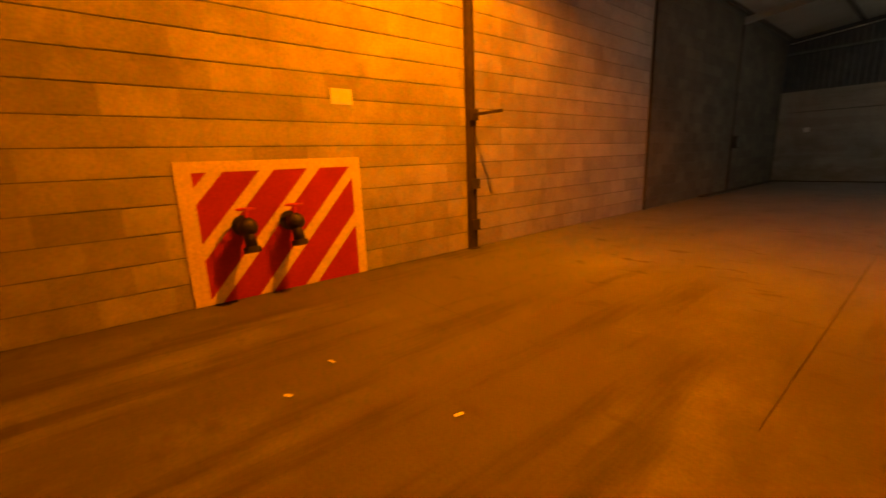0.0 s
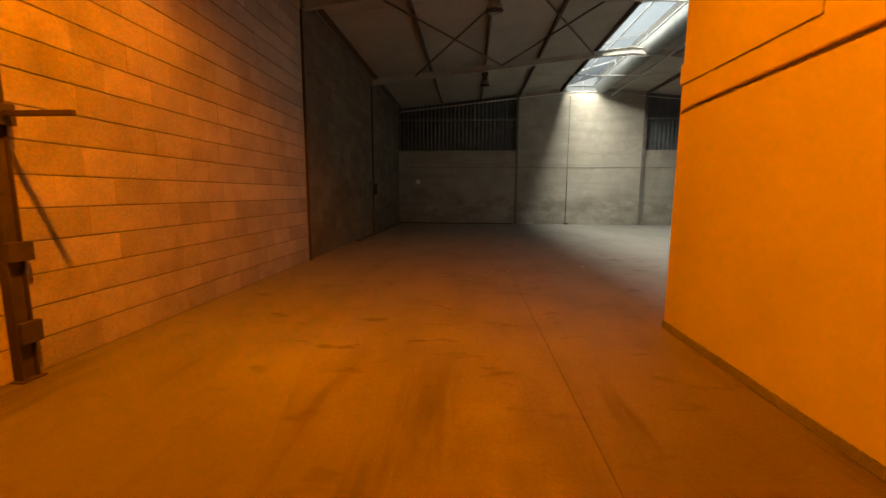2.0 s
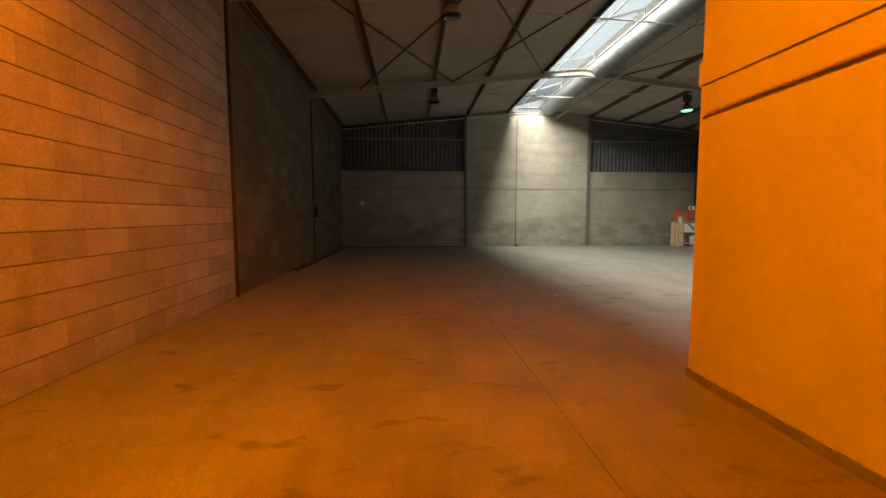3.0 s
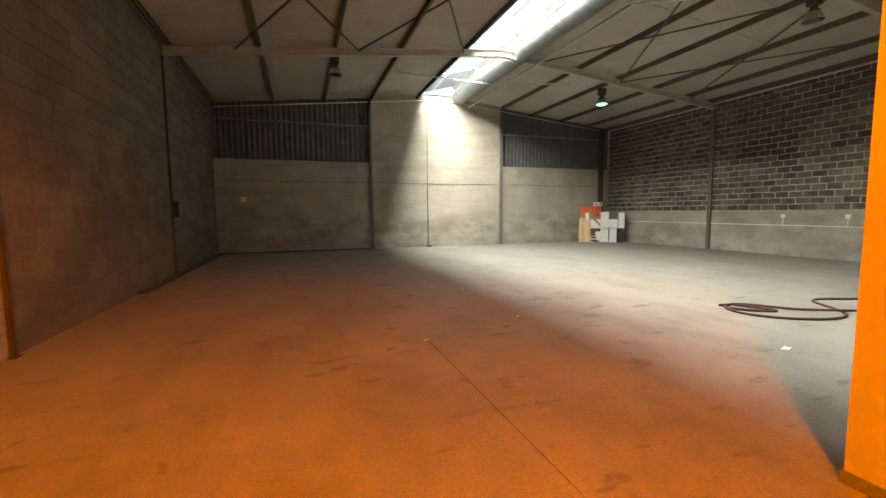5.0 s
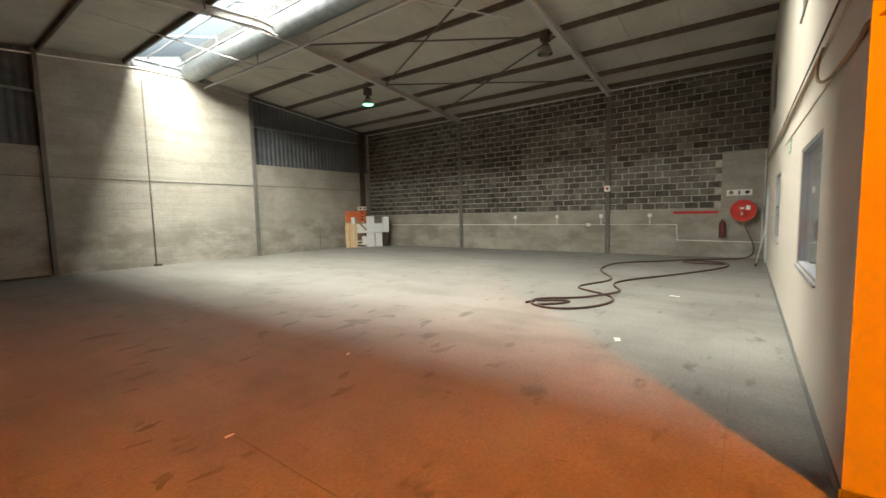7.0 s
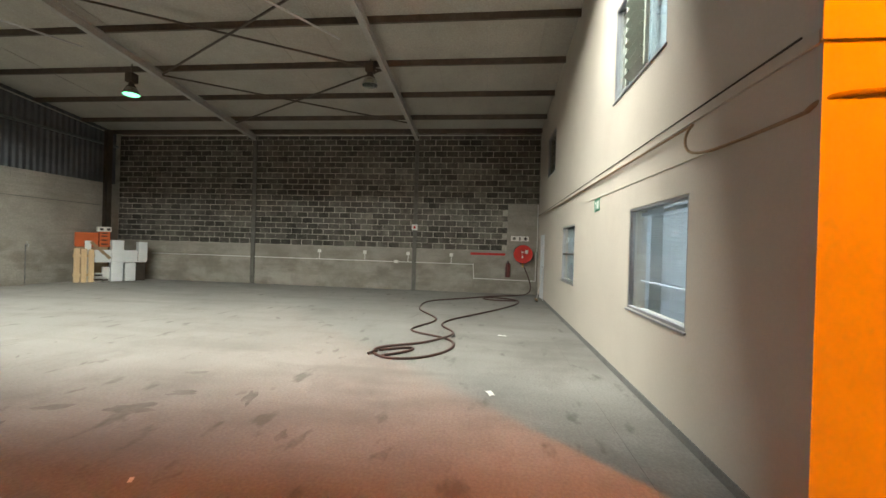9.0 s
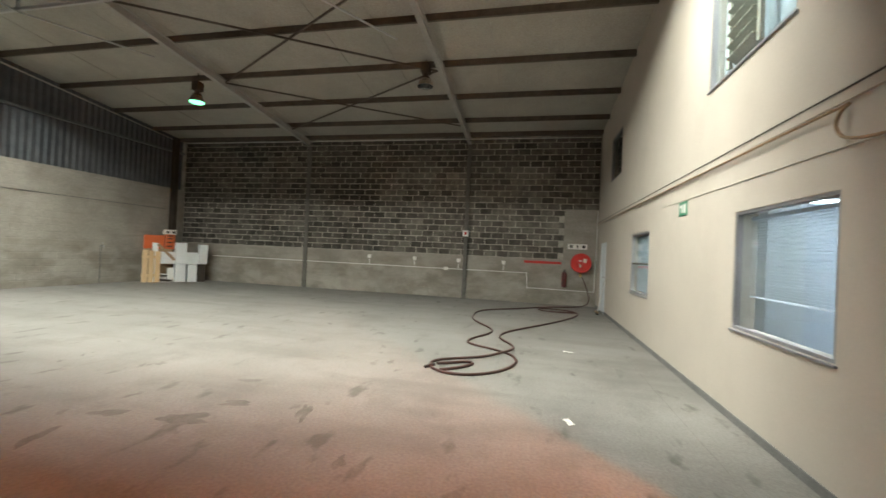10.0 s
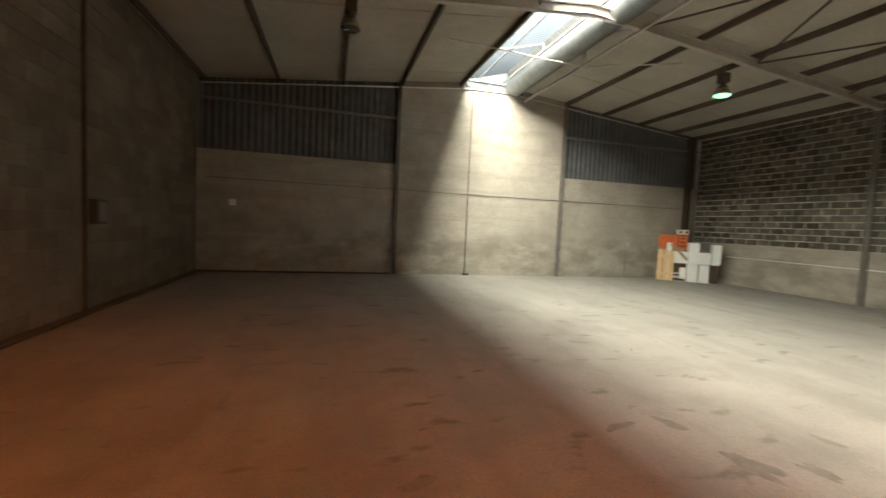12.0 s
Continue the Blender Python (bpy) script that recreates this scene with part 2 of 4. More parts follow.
M_STAIN = mat("oil_stain", (0.12, 0.114, 0.103), (0.21, 0.20, 0.185), 7, 0.6, 0.1)
M_BULB = glow("halide_bulb", (0.55, 1.0, 0.72), 22)
M_LENS = glow("warming_halide_lens", (0.22, 1.0, 0.50), 3.0)
M_SODIUM = glow("sodium_bulb", (1.0, 0.45, 0.06), 30)
M_TUBE = glow("fluorescent_tube", (0.78, 0.9, 1.0), OFFICE_GLOW)

M_GLASS = bpy.data.materials.new("window_glass")
M_GLASS.use_nodes = True
gb = M_GLASS.node_tree.nodes["Principled BSDF"]
gb.inputs["Transmission Weight"].default_value, gb.inputs["Roughness"].default_value, gb.inputs["IOR"].default_value = 1.0, 0.02, 1.45
gb.inputs["Base Color"].default_value = (0.86, 0.93, 0.96, 1)

M_SHEET = bpy.data.materials.new("translucent_sheet")
M_SHEET.use_nodes = True
sn, sl = M_SHEET.node_tree.nodes, M_SHEET.node_tree.links
tl, df, mx, nz, rp = (sn.new("ShaderNodeBsdfTranslucent"), sn.new("ShaderNodeBsdfDiffuse"), sn.new("ShaderNodeMixShader"), sn.new("ShaderNodeTexNoise"), sn.new("ShaderNodeValToRGB"))
nz.inputs["Scale"].default_value, nz.inputs["Detail"].default_value = 2.0, 6
rp.color_ramp.elements[0].color, rp.color_ramp.elements[1].color = (0.038, 0.046, 0.056, 1), (0.052, 0.062, 0.074, 1)
sgeo = sn.new("ShaderNodeNewGeometry")
sl.new(sgeo.outputs["Position"], nz.inputs["Vector"])
sl.new(nz.outputs["Fac"], rp.inputs["Fac"])
sl.new(rp.outputs[0], tl.inputs[0])
sl.new(rp.outputs[0], df.inputs[0])
mx.inputs[0].default_value = 0.3
sl.new(tl.outputs[0], mx.inputs[1])
sl.new(df.outputs[0], mx.inputs[2])
sl.new(mx.outputs[0], sn["Material Output"].inputs["Surface"])

# ---- mesh helpers ----


def bx(bm, x0, x1, y0, y1, z0, z1, bevel=0.0, m=None):
    r = bmesh.ops.create_cube(bm, size=1.0)
    vs = r["verts"]
    for v in vs:
        v.co = Vector((x0 + (v.co.x + 0.5) * (x1 - x0), y0 + (v.co.y + 0.5) * (y1 - y0), z0 + (v.co.z + 0.5) * (z1 - z0)))
    if bevel:
        es = list({e for v in vs for e in v.link_edges})
        out = bmesh.ops.bevel(bm, geom=es, offset=bevel, segments=2, affect="EDGES", profile=0.6)
        vs = list({v for f in out["faces"] for v in f.verts} | {v for v in vs if v.is_valid})
    if m is not None:
        bmesh.ops.transform(bm, matrix=m, verts=[v for v in vs if v.is_valid])
    return vs


def cyl(bm, a, b, r0, r1=None, seg=16, caps=True):
    a, b = Vector(a), Vector(b)
    r = bmesh.ops.create_cone(bm, cap_ends=caps, segments=seg, radius1=r0, radius2=r0 if r1 is None else r1, depth=(b - a).length)
    m = Matrix.Translation((a + b) / 2) @ (b - a).to_track_quat("Z", "Y").to_matrix().to_4x4()
    bmesh.ops.transform(bm, matrix=m, verts=r["verts"])
    return r["verts"]


def bar(bm, a, b, w, h, bevel=0.0):
    """A rectangular bar from a to b, w wide and h deep, its top side up."""
    a, b = Vector(a), Vector(b)
    d = (b - a).normalized()
    up = Vector((0, 0, 1)) if abs(d.z) < 0.95 else Vector((0, 1, 0))
    side = d.cross(up).normalized()
    up = side.cross(d).normalized()
    m = Matrix((side, d, up)).transposed().to_4x4()
    m.translation = (a + b) / 2
    return bx(bm, -w / 2, w / 2, -(b - a).length / 2, (b - a).length / 2, -h / 2, h / 2, bevel, m)


def lathe(bm, profile, seg=24, m=None):
    """Turns a profile of (radius, z) about z."""
    rings = []
    for r, z in profile:
        rings.append([bm.verts.new((r * math.cos(2 * math.pi * k / seg), r * math.sin(2 * math.pi * k / seg), z)) for k in range(seg)])
    for p, q in zip(rings, rings[1:]):
        for k in range(seg):
            bm.faces.new((p[k], p[(k + 1) % seg], q[(k + 1) % seg], q[k]))
    if m is not None:
        bmesh.ops.transform(bm, matrix=m, verts=[v for ring in rings for v in ring])


def thicken(bm, face, vec):
    ex = bmesh.ops.extrude_face_region(bm, geom=[face])
    bmesh.ops.translate(bm, vec=vec, verts=[v for v in ex["geom"] if isinstance(v, bmesh.types.BMVert)])


def mesh_of(name, bm, material):
    bmesh.ops.recalc_face_normals(bm, faces=bm.faces)
    me = bpy.data.meshes.new(name)
    bm.to_mesh(me)
    bm.free()
    me.materials.append(material)
    return me


def smooth(ob):
    for p in ob.data.polygons:
        p.use_smooth = len(p.vertices) == 4
    return ob


def part(name, bm, material, parent=None, label=""):
    ob = new(name, mesh_of(name, bm, material))
    ob.parent = parent
    return tagged(ob, label)


def thing(name, label, category, m=None, group="", kind=""):
    ob = new(name)
    ob.empty_display_size = 0.1
    ob.matrix_world = m if m is not None else Matrix()
    return tagged(ob, label, category, group, kind)


def struct(name, bm, material, label, category="wall"):
    return tagged(part(name, bm, material), label, category, kind="structure")


def boxpart(name, material, parent, x0, x1, y0, y1, z0, z1, bevel=0.004, label=""):
    bm = bmesh.new()
    bx(bm, x0, x1, y0, y1, z0, z1, bevel)
    return part(name, bm, material, parent, label)


def rodpart(name, material, parent, a, b, r, label="", seg=10):
    bm = bmesh.new()
    cyl(bm, a, b, r, seg=seg)
    return smooth(part(name, bm, material, parent, label))


def tube(name, pts, radius, material, parent=None, label="", order=4, cyclic=False):
    """A round tube along a smooth curve through the control points, as a mesh."""
    cu = bpy.data.curves.new(name, "CURVE")
    cu.dimensions, cu.bevel_depth, cu.bevel_resolution, cu.resolution_u = "3D", radius, 3, 8
    sp = cu.splines.new("NURBS")
    sp.points.add(len(pts) - 1)
    for p, q in zip(sp.points, pts):
        p.co = (*q, 1)
    sp.order_u, sp.use_endpoint_u, sp.use_cyclic_u = order, True, cyclic
    cu.materials.append(material)
    ob = new(name, cu)
    ob.parent = parent
    return tagged(ob, label)


# ---- large structure ----
bm = bmesh.new()
bx(bm, LEFT - 0.3, RIGHT + 0.3, SOUTH - 0.3, FAR + 0.3, -0.3, -0.02)
floor = struct("floor", bm, M_JOINT, "stained grey concrete warehouse floor cast in slabs", "floor")
JX = 0.03
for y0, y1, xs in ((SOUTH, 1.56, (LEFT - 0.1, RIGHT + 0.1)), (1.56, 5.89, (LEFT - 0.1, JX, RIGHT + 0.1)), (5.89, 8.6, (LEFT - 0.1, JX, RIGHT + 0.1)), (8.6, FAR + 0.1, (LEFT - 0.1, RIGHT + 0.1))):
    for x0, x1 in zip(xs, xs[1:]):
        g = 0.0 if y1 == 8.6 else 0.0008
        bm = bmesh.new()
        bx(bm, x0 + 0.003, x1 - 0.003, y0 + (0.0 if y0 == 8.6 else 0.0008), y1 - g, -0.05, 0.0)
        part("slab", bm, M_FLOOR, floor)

bm = bmesh.new()
bx(bm, LEFT - 0.25, LEFT - 0.012, SOUTH, FAR + 0.3, -0.05, 6.0)
wall_west = struct("wall_west", bm, M_MORTAR, "tall grey concrete block wall with dark bed joints")
bm = bmesh.new()
bx(bm, RIGHT + 0.01, RIGHT + 0.26, 5.0, FAR + 0.3, -0.05, 5.9)
wall_east = struct("wall_east", bm, M_PALE, "grey stock block wall over a rendered dado")
bm = bmesh.new()
bx(bm, RIGHT - 0.006, RIGHT + 0.01, OFFY, FAR, 0.0, 1.45, 0.004)
part("dado", bm, M_BAGGED, wall_east, "bagged grey cement dado")
bm = bmesh.new()
bx(bm, RIGHT - 0.022, RIGHT + 0.01, OFFY, 6.45, 1.454, 3.08, 0.006)
part("pier", bm, M_BAGGED, wall_east, "rendered patch behind the hose reel")

# far gable: block up to 3.53 at the sides, to the roof in the middle
bm = bmesh.new()
bx(bm, LEFT, 1.40, FAR, FAR + 0.22, 0, 3.53)
bx(bm, 7.36, RIGHT, FAR, FAR + 0.22, 0, 3.53)
bx(bm, 1.40, 7.36, FAR, FAR + 0.22, 0, 6.02)
wall_north = struct("wall_north", bm, M_BAGGED, "bagged grey block gable wall with damp stains")
bm = bmesh.new()
vs = [bm.verts.new(p) for p in ((1.40, FAR + 0.002, 6.02), (7.36, FAR + 0.002, 6.02), (7.36, FAR + 0.002, 6.2), (APEX, FAR + 0.002, 6.5), (1.40, FAR + 0.002, 6.2))]
f = bm.faces.new(vs)
ex = bmesh.ops.extrude_face_region(bm, geom=[f])
bmesh.ops.translate(bm, vec=(0, 0.2, 0), verts=[v for v in ex["geom"] if isinstance(v, bmesh.types.BMVert)])
part("gable_peak", bm, M_BAGGED, wall_north)


def corrugated(bm, x0, x1, y, z0, z1, pitch=0.19, depth=0.03):
    n = int((x1 - x0) / (pitch / 4))
    pts = [(x0 + (x1 - x0) * k / n, y + depth * (0, 0, 1, 1)[k % 4]) for k in range(n + 1)]
    lo = [bm.verts.new((px, py, z0)) for px, py in pts]
    hi = [bm.verts.new((px, py, z1)) for px, py in pts]
    for k in range(n):
        bm.faces.new((lo[k], lo[k + 1], hi[k + 1], hi[k]))


for x0, x1 in ((LEFT, 1.40), (7.36, RIGHT)):
    bm = bmesh.new()
    corrugated(bm, x0, x1, FAR + 0.14, 3.5, 6.3)
    clad = part("cladding", bm, M_CLAD, wall_north, "dark grey corrugated metal cladding")
    boxpart("girt", M_GALV, wall_north, x0, x1, FAR + 0.06, FAR + 0.13, 4.95, 5.02, 0.004, "galvanised girt rail")

# Wall out of view, added only to close the bay on the south.
bm = bmesh.new()
bx(bm, LEFT - 0.25, OFFX, SOUTH - 0.25, SOUTH, -0.05, 6.4)
struct("wall_south", bm, M_BLOCK, "plain grey wall out of view, added to close the entry bay")


def pierced(bm, x0, x1, y0, y1, z0, z1, holes):
    """A wall along x with rectangular holes (x0, x1, z0, z1)."""
    xs = sorted({x0, x1, *[h[0] for h in holes], *[h[1] for h in holes]})
    for a, b in zip(xs, xs[1:]):
        cuts = sorted((h[2], h[3]) for h in holes if h[0] <= a and h[1] >= b)
        z = z0
        for lo, hi in cuts:
            if lo > z:
                bx(bm, a, b, y0, y1, z, lo)
            z = hi
        bx(bm, a, b, y0, y1, z, z1)


W2, W1, DOOR = (2.78, 4.22, 0.89, 2.03), (7.37, 8.71, 0.88, 2.05), (11.76, 12.66, 0.0, 2.0)
U2, U1 = (3.33, 5.0, 3.53, 4.78), (10.1, 11.5, 3.6, 4.75)
bm = bmesh.new()
pierced(bm, OFFX, RIGHT, OFFY - 0.2, OFFY, 0, 6.5, [W2, W1, DOOR, U2, U1])
wall_office = struct("wall_office_north", bm, M_CREAM, "smooth cream painted office wall with windows")
bm = bmesh.new()
bx(bm, OFFX, OFFX + 0.2, SOUTH - 0.25, OFFY - 0.2, 0, 6.5)
wall_side = struct("wall_office_west", bm, M_CREAM, "smooth cream painted office side wall")
for ob, dims in ((wall_office, (OFFX - 0.012, DOOR[0] - 0.04, OFFY, OFFY + 0.014)), (wall_office, (DOOR[1] + 0.04, RIGHT - 0.03, OFFY, OFFY + 0.014)), (wall_side, (OFFX - 0.014, OFFX, SOUTH, OFFY))):
    boxpart("baseboard", M_SKIRT, ob, *dims, 0.0, 0.075, 0.004, "dark grey skirting")
# slab edge bands
boxpart("slab_band", M_CREAM, wall_side, OFFX - 0.018, OFFX, 3.66, OFFY + 0.018, 2.60, 2.80, 0.005)
boxpart("slab_band", M_CREAM, wall_office, OFFX, RIGHT - 0.03, OFFY, OFFY + 0.022, 2.59, 2.66, 0.006)
boxpart("slab_band", M_CREAM, wall_side, OFFX - 0.02, OFFX, SOUTH, 3.66, 2.80, 2.87, 0.006)

# office rooms behind the windows
bm = bmesh.new()
bx(bm, OFFX + 0.2, RIGHT, 0.6, OFFY - 0.2, 2.52, 2.62)
struct("ceiling_office", bm, M_OFFICE, "white office ceiling", "ceiling")
bm = bmesh.new()
bx(bm, OFFX + 0.2, RIGHT, 0.5, 0.6, 0, 6.4)
bx(bm, RIGHT, RIGHT + 0.2, 0.5, 5.0, 0, 6.4)
bx(bm, 7.2, 7.3, 0.6, OFFY - 0.2, 0, 2.52)
struct("wall_office_inner", bm, M_OFFICE, "pale blue-white office partition walls")
bm = bmesh.new()
bx(bm, OFFX + 0.2, RIGHT, 0.6, OFFY - 0.2, 0.001, 0.02)
struct("floor_office", bm, M_OFLOOR, "grey office floor", "floor")

# ceiling boards and roof above
bm = bmesh.new()
SKY0, SKY1 = 3.60, 5.66
for xa, xb in ((LEFT - 0.2, SKY0), (SKY1, RIGHT + 0.2)):
    n = 24
    for k in range(n):
        ya, yb = SOUTH + (FAR + 0.25 - SOUTH) * k / n + 0.004, SOUTH + (FAR + 0.25 - SOUTH) * (k + 1) / n - 0.004
        za, zb = under(xa) + CEIL_UP, under(xb) + CEIL_UP
        sag = random.uniform(-0.006, 0.006)
        vs = bx(bm, xa, xb, ya, yb, 0, 0.03)
        for v in vs:
            v.co.z += (za if v.co.x < (xa + xb) / 2 else zb) + sag
vs = bx(bm, SKY0, SKY1, SOUTH, 5.25, 0, 0.03)
for v in vs:
    v.co.z += under(SKY0) + CEIL_UP
ceiling = struct("ceiling", bm, M_CEIL, "off-white insulation board ceiling over the purlins", "ceiling")
# Unseen opaque sheeting over the boards, added to block the daylight.
bm = bmesh.new()
for xa, xb in ((LEFT - 0.4, SKY0 - 0.01), (SKY1 + 0.01, RIGHT + 0.4)):
    vs = bx(bm, xa, xb, SOUTH - 0.3, FAR + 0.5, 0, 0.05)
    for v in vs:
        v.co.z += under(xa if v.co.x < (xa + xb) / 2 else xb) + CEIL_UP + 0.05
bx(bm, SKY0 - 0.01, SKY1 + 0.01, SOUTH - 0.3, 5.2, 6.5, 6.56)
struct("roof", bm, M_ROOF, "unseen grey metal roof sheeting that keeps daylight out", "roof")

# skylight lantern
ZC = under(SKY0) + CEIL_UP
skylight = thing("skylight", "long ridge skylight of milky corrugated plastic sheeting in white framing", "skylight", kind="structure")


def sheet_row(bm, xa, za, xb, zb, y0, y1, pitch=0.15, depth=0.03):
    n = int((y1 - y0) / (pitch / 4))
    rows = []
    for k in range(n + 1):
        y = y0 + (y1 - y0) * k / n
        d = depth * 0.5 * math.sin(2 * math.pi * (y - y0) / pitch)
        rows.append((bm.verts.new((xa, y, za + d)), bm.verts.new((xb, y, zb + d))))
    for p, q in zip(rows, rows[1:]):
        bm.faces.new((p[0], p[1], q[1], q[0]))


RIDGE_X, RIDGE_Z = 5.0, 6.86
for xa, za, xb, zb in ((SKY0 - 0.05, ZC + 0.08, RIDGE_X, RIDGE_Z), (RIDGE_X, RIDGE_Z, SKY1 + 0.05, ZC + 0.08)):
    bm = bmesh.new()
    sheet_row(bm, xa, za, xb, zb, 5.2, FAR + 0.3)
    s = smooth(part("sheet", bm, M_SHEET if xa < 4 else M_ROOF, skylight))
    if xa < 4:
        s.visible_shadow = False
for yy in (5.22, FAR - 0.012):
    bm = bmesh.new()
    vs = [bm.verts.new(p) for p in ((SKY0, yy, ZC - 0.16), (SKY1, yy, ZC - 0.16), (SKY1, yy, ZC + 0.1), (RIDGE_X, yy, RIDGE_Z), (SKY0, yy, ZC + 0.1))]
    thicken(bm, bm.faces.new(vs), (0, 0.03, 0))
    part("end_panel", bm, M_ENDPANE, skylight, "pale end pane")
    inner = yy + 0.05 if yy < 10 else yy - 0.02
    for xa, za, xb, zb in ((SKY0 + 0.03, ZC - 0.1, SKY1 - 0.03, ZC - 0.1), (SKY0 + 0.03, ZC + 0.1, SKY1 - 0.03, ZC + 0.1), (RIDGE_X - 0.6, ZC - 0.1, RIDGE_X - 0.6, RIDGE_Z - 0.22), (SKY0 + 0.05, ZC - 0.1, SKY0 + 0.05, ZC + 0.1)):
        bm = bmesh.new()
        bar(bm, (xa, inner, za), (xb, inner, zb), 0.045, 0.045)
        part("end_bar", bm, M_FRAME, skylight)
for y in (9.6, 12.6, 15.6, 18.6, 21.2):
    bm = bmesh.new()
    bar(bm, (SKY0 + 0.02, y, ZC + 0.06), (RIDGE_X, y, RIDGE_Z - 0.05), 0.04, 0.05)
    bar(bm, (RIDGE_X, y, RIDGE_Z - 0.05), (RIDGE_X, y, ZC - 0.05), 0.04, 0.04)
    part("rib", bm, M_FRAME, skylight, "white steel rib")
for x, z in ((SKY0 + 0.45, ZC + 0.20), (RIDGE_X - 0.1, ZC + 0.16)):
    boxpart("rail", M_FRAME, skylight, x - 0.02, x + 0.02, 5.3, FAR - 0.02, z - 0.02, z + 0.02, 0.003)

# ---- roof steel ----
RAFTERS = (3.66, 9.64, 15.64)


def rafter(y):
    t = thing("rafter", "grey painted steel portal rafter with a welded apex", "roof beam", pose(0, y, 0), "portal rafters", "structure")
    half = OFFX - 0.05 if y < OFFY else None
    for side in (-1, 1):
        xe = LEFT + 0.05 if side < 0 else RIGHT - 0.05
        xa = APEX
        if half is not None:
            if side > 0:
                continue
            xa = half
        bm = bmesh.new()
        for dz, w, h in ((0.008, 0.12, 0.014), (0.10, 0.010, 0.18), (0.192, 0.12, 0.014)):
            bar(bm, (xe, 0, under(xe) + dz), (xa, 0, under(xa) + dz), w, h)
        part("beam", bm, M_RAFTER, t)
    if half is None:
        bm = bmesh.new()
        vs = [bm.verts.new(p) for p in ((APEX - 0.9, -0.006, under(APEX - 0.9)), (APEX, -0.006, under(APEX) - 0.08), (APEX + 0.9, -0.006, under(APEX + 0.9)), (APEX, -0.006, under(APEX) + 0.05))]
        thicken(bm, bm.faces.new(vs), (0, 0.02, 0))
        part("haunch", bm, M_WHITE, t)
    return t


for y in RAFTERS:
    rafter(y)

PURLINS = (-4.12, -2.15, -0.3, 1.5, 3.42, 7.35, 8.95, 10.55, 12.05, 13.15)


def purlin(x, y0, y1):
    bm = bmesh.new()
    z = under(x) + CEIL_UP
    bx(bm, x - 0.03, x + 0.03, y0, y1, z - 0.014, z - 0.003)
    bx(bm, x - 0.03, x - 0.022, y0, y1, z - 0.13, z - 0.014)
    bx(bm, x - 0.03, x + 0.03, y0, y1, z - 0.14, z - 0.13)
    bx(bm, x + 0.022, x + 0.03, y0, y1, z - 0.13, z - 0.11)
    ob = part("purlin", bm, M_PURLIN)
    return tagged(ob, "dark lipped steel channel purlin under the ceiling boards", "purlin", "roof purlins", "structure")


for x in PURLINS:
    purlin(x, SOUTH if x < OFFX else OFFY + 0.005, FAR + 0.2 if not 1.3 < x < 7.5 else FAR - 0.004)
ob = struct("skylight_rail", (lambda b: (bx(b, 5.70, 5.75, OFFY + 0.01, FAR - 0.01, 5.98, 6.04, 0.004), b)[1])(bmesh.new()), M_WHITE, "white steel angle running beside the duct", "rail")


def brace(a, b):
    bm = bmesh.new()
    bar(bm, a, b, 0.035, 0.035)
    ob = part("roof_brace", bm, M_PURLIN)
    tagged(ob, "thin dark steel diagonal brace between the rafters", "brace", "roof bracing", "structure")


for xs in ((5.85, 8.95, 12.05), (3.3, 0.3, -2.7)):
    for xa, xb in zip(xs, xs[1:]):
        for y0, y1 in ((9.72, 15.56),) if xs[0] > 4 else ((9.72, 15.56), (3.74, 9.55)):
            brace((xa, y0, under(xa) + 0.12), (xb, y1, under(xb) + 0.12))
            brace((xb, y0, under(xb) + 0.09), (xa, y1, under(xa) + 0.09))

for y in (11.6, 17.7):
    tie = thing("tie_rod", "thin white steel tie crossing under the skylight with a hanger", "tie rod", pose(0, y, 0), "roof tie rods", "structure")
    rodpart("rod", M_WHITE, tie, (1.7, -0.4, under(1.7) + 0.1), (5.725, 0, 5.97), 0.016)
    rodpart("rod", M_WHITE, tie, (5.725, 0, 5.97), (7.6, -1.3, under(7.6) + 0.05), 0.02)
    boxpart("hanger", M_WHITE, tie, 5.70, 5.75, -0.02, 0.02, 6.04, under(5.7) + CEIL_UP, 0.003)
    bm = bmesh.new()
    bar(bm, (5.70, -2.0, 6.04), (5.60, -1.2, under(5.6) + CEIL_UP), 0.035, 0.035)
    part("strut", bm, M_WHITE, tie)

# spiral duct
duct = thing("ventilation_duct", "large galvanised spiral duct hanging along the ridge skylight", "duct")
bm = bmesh.new()
DX, DZ, DR = 5.22, 6.34, 0.29
prof = []
n = 230
for k in range(n + 1):
    y = OFFY + 0.03 + (FAR - 0.3 - OFFY) * k / n
    prof.append((DR + (0.009 if k % 2 else 0.0), y))
lathe(bm, prof, 28, Matrix.Translation((DX, 0, DZ)) @ Euler((radians(-90), 0, 0)).to_matrix().to_4x4())
smooth(part("pipe", bm, M_GALV, duct))
bm = bmesh.new()
cyl(bm, (DX, FAR - 0.28, DZ), (DX, FAR - 0.26, DZ), DR + 0.012, seg=28)
part("end_cap", bm, M_CLAD, duct)
for y in (7.5, 10.5, 13.5, 16.5, 19.5):
    bm = bmesh.new()
    cyl(bm, (DX, y - 0.02, DZ), (DX, y + 0.02, DZ), DR + 0.016, seg=28, caps=False)
    bar(bm, (DX, y, DZ + DR), (DX, y, DZ + 0.5), 0.03, 0.005)
    part("strap", bm, M_GALV, duct)

# ---- steel columns ----


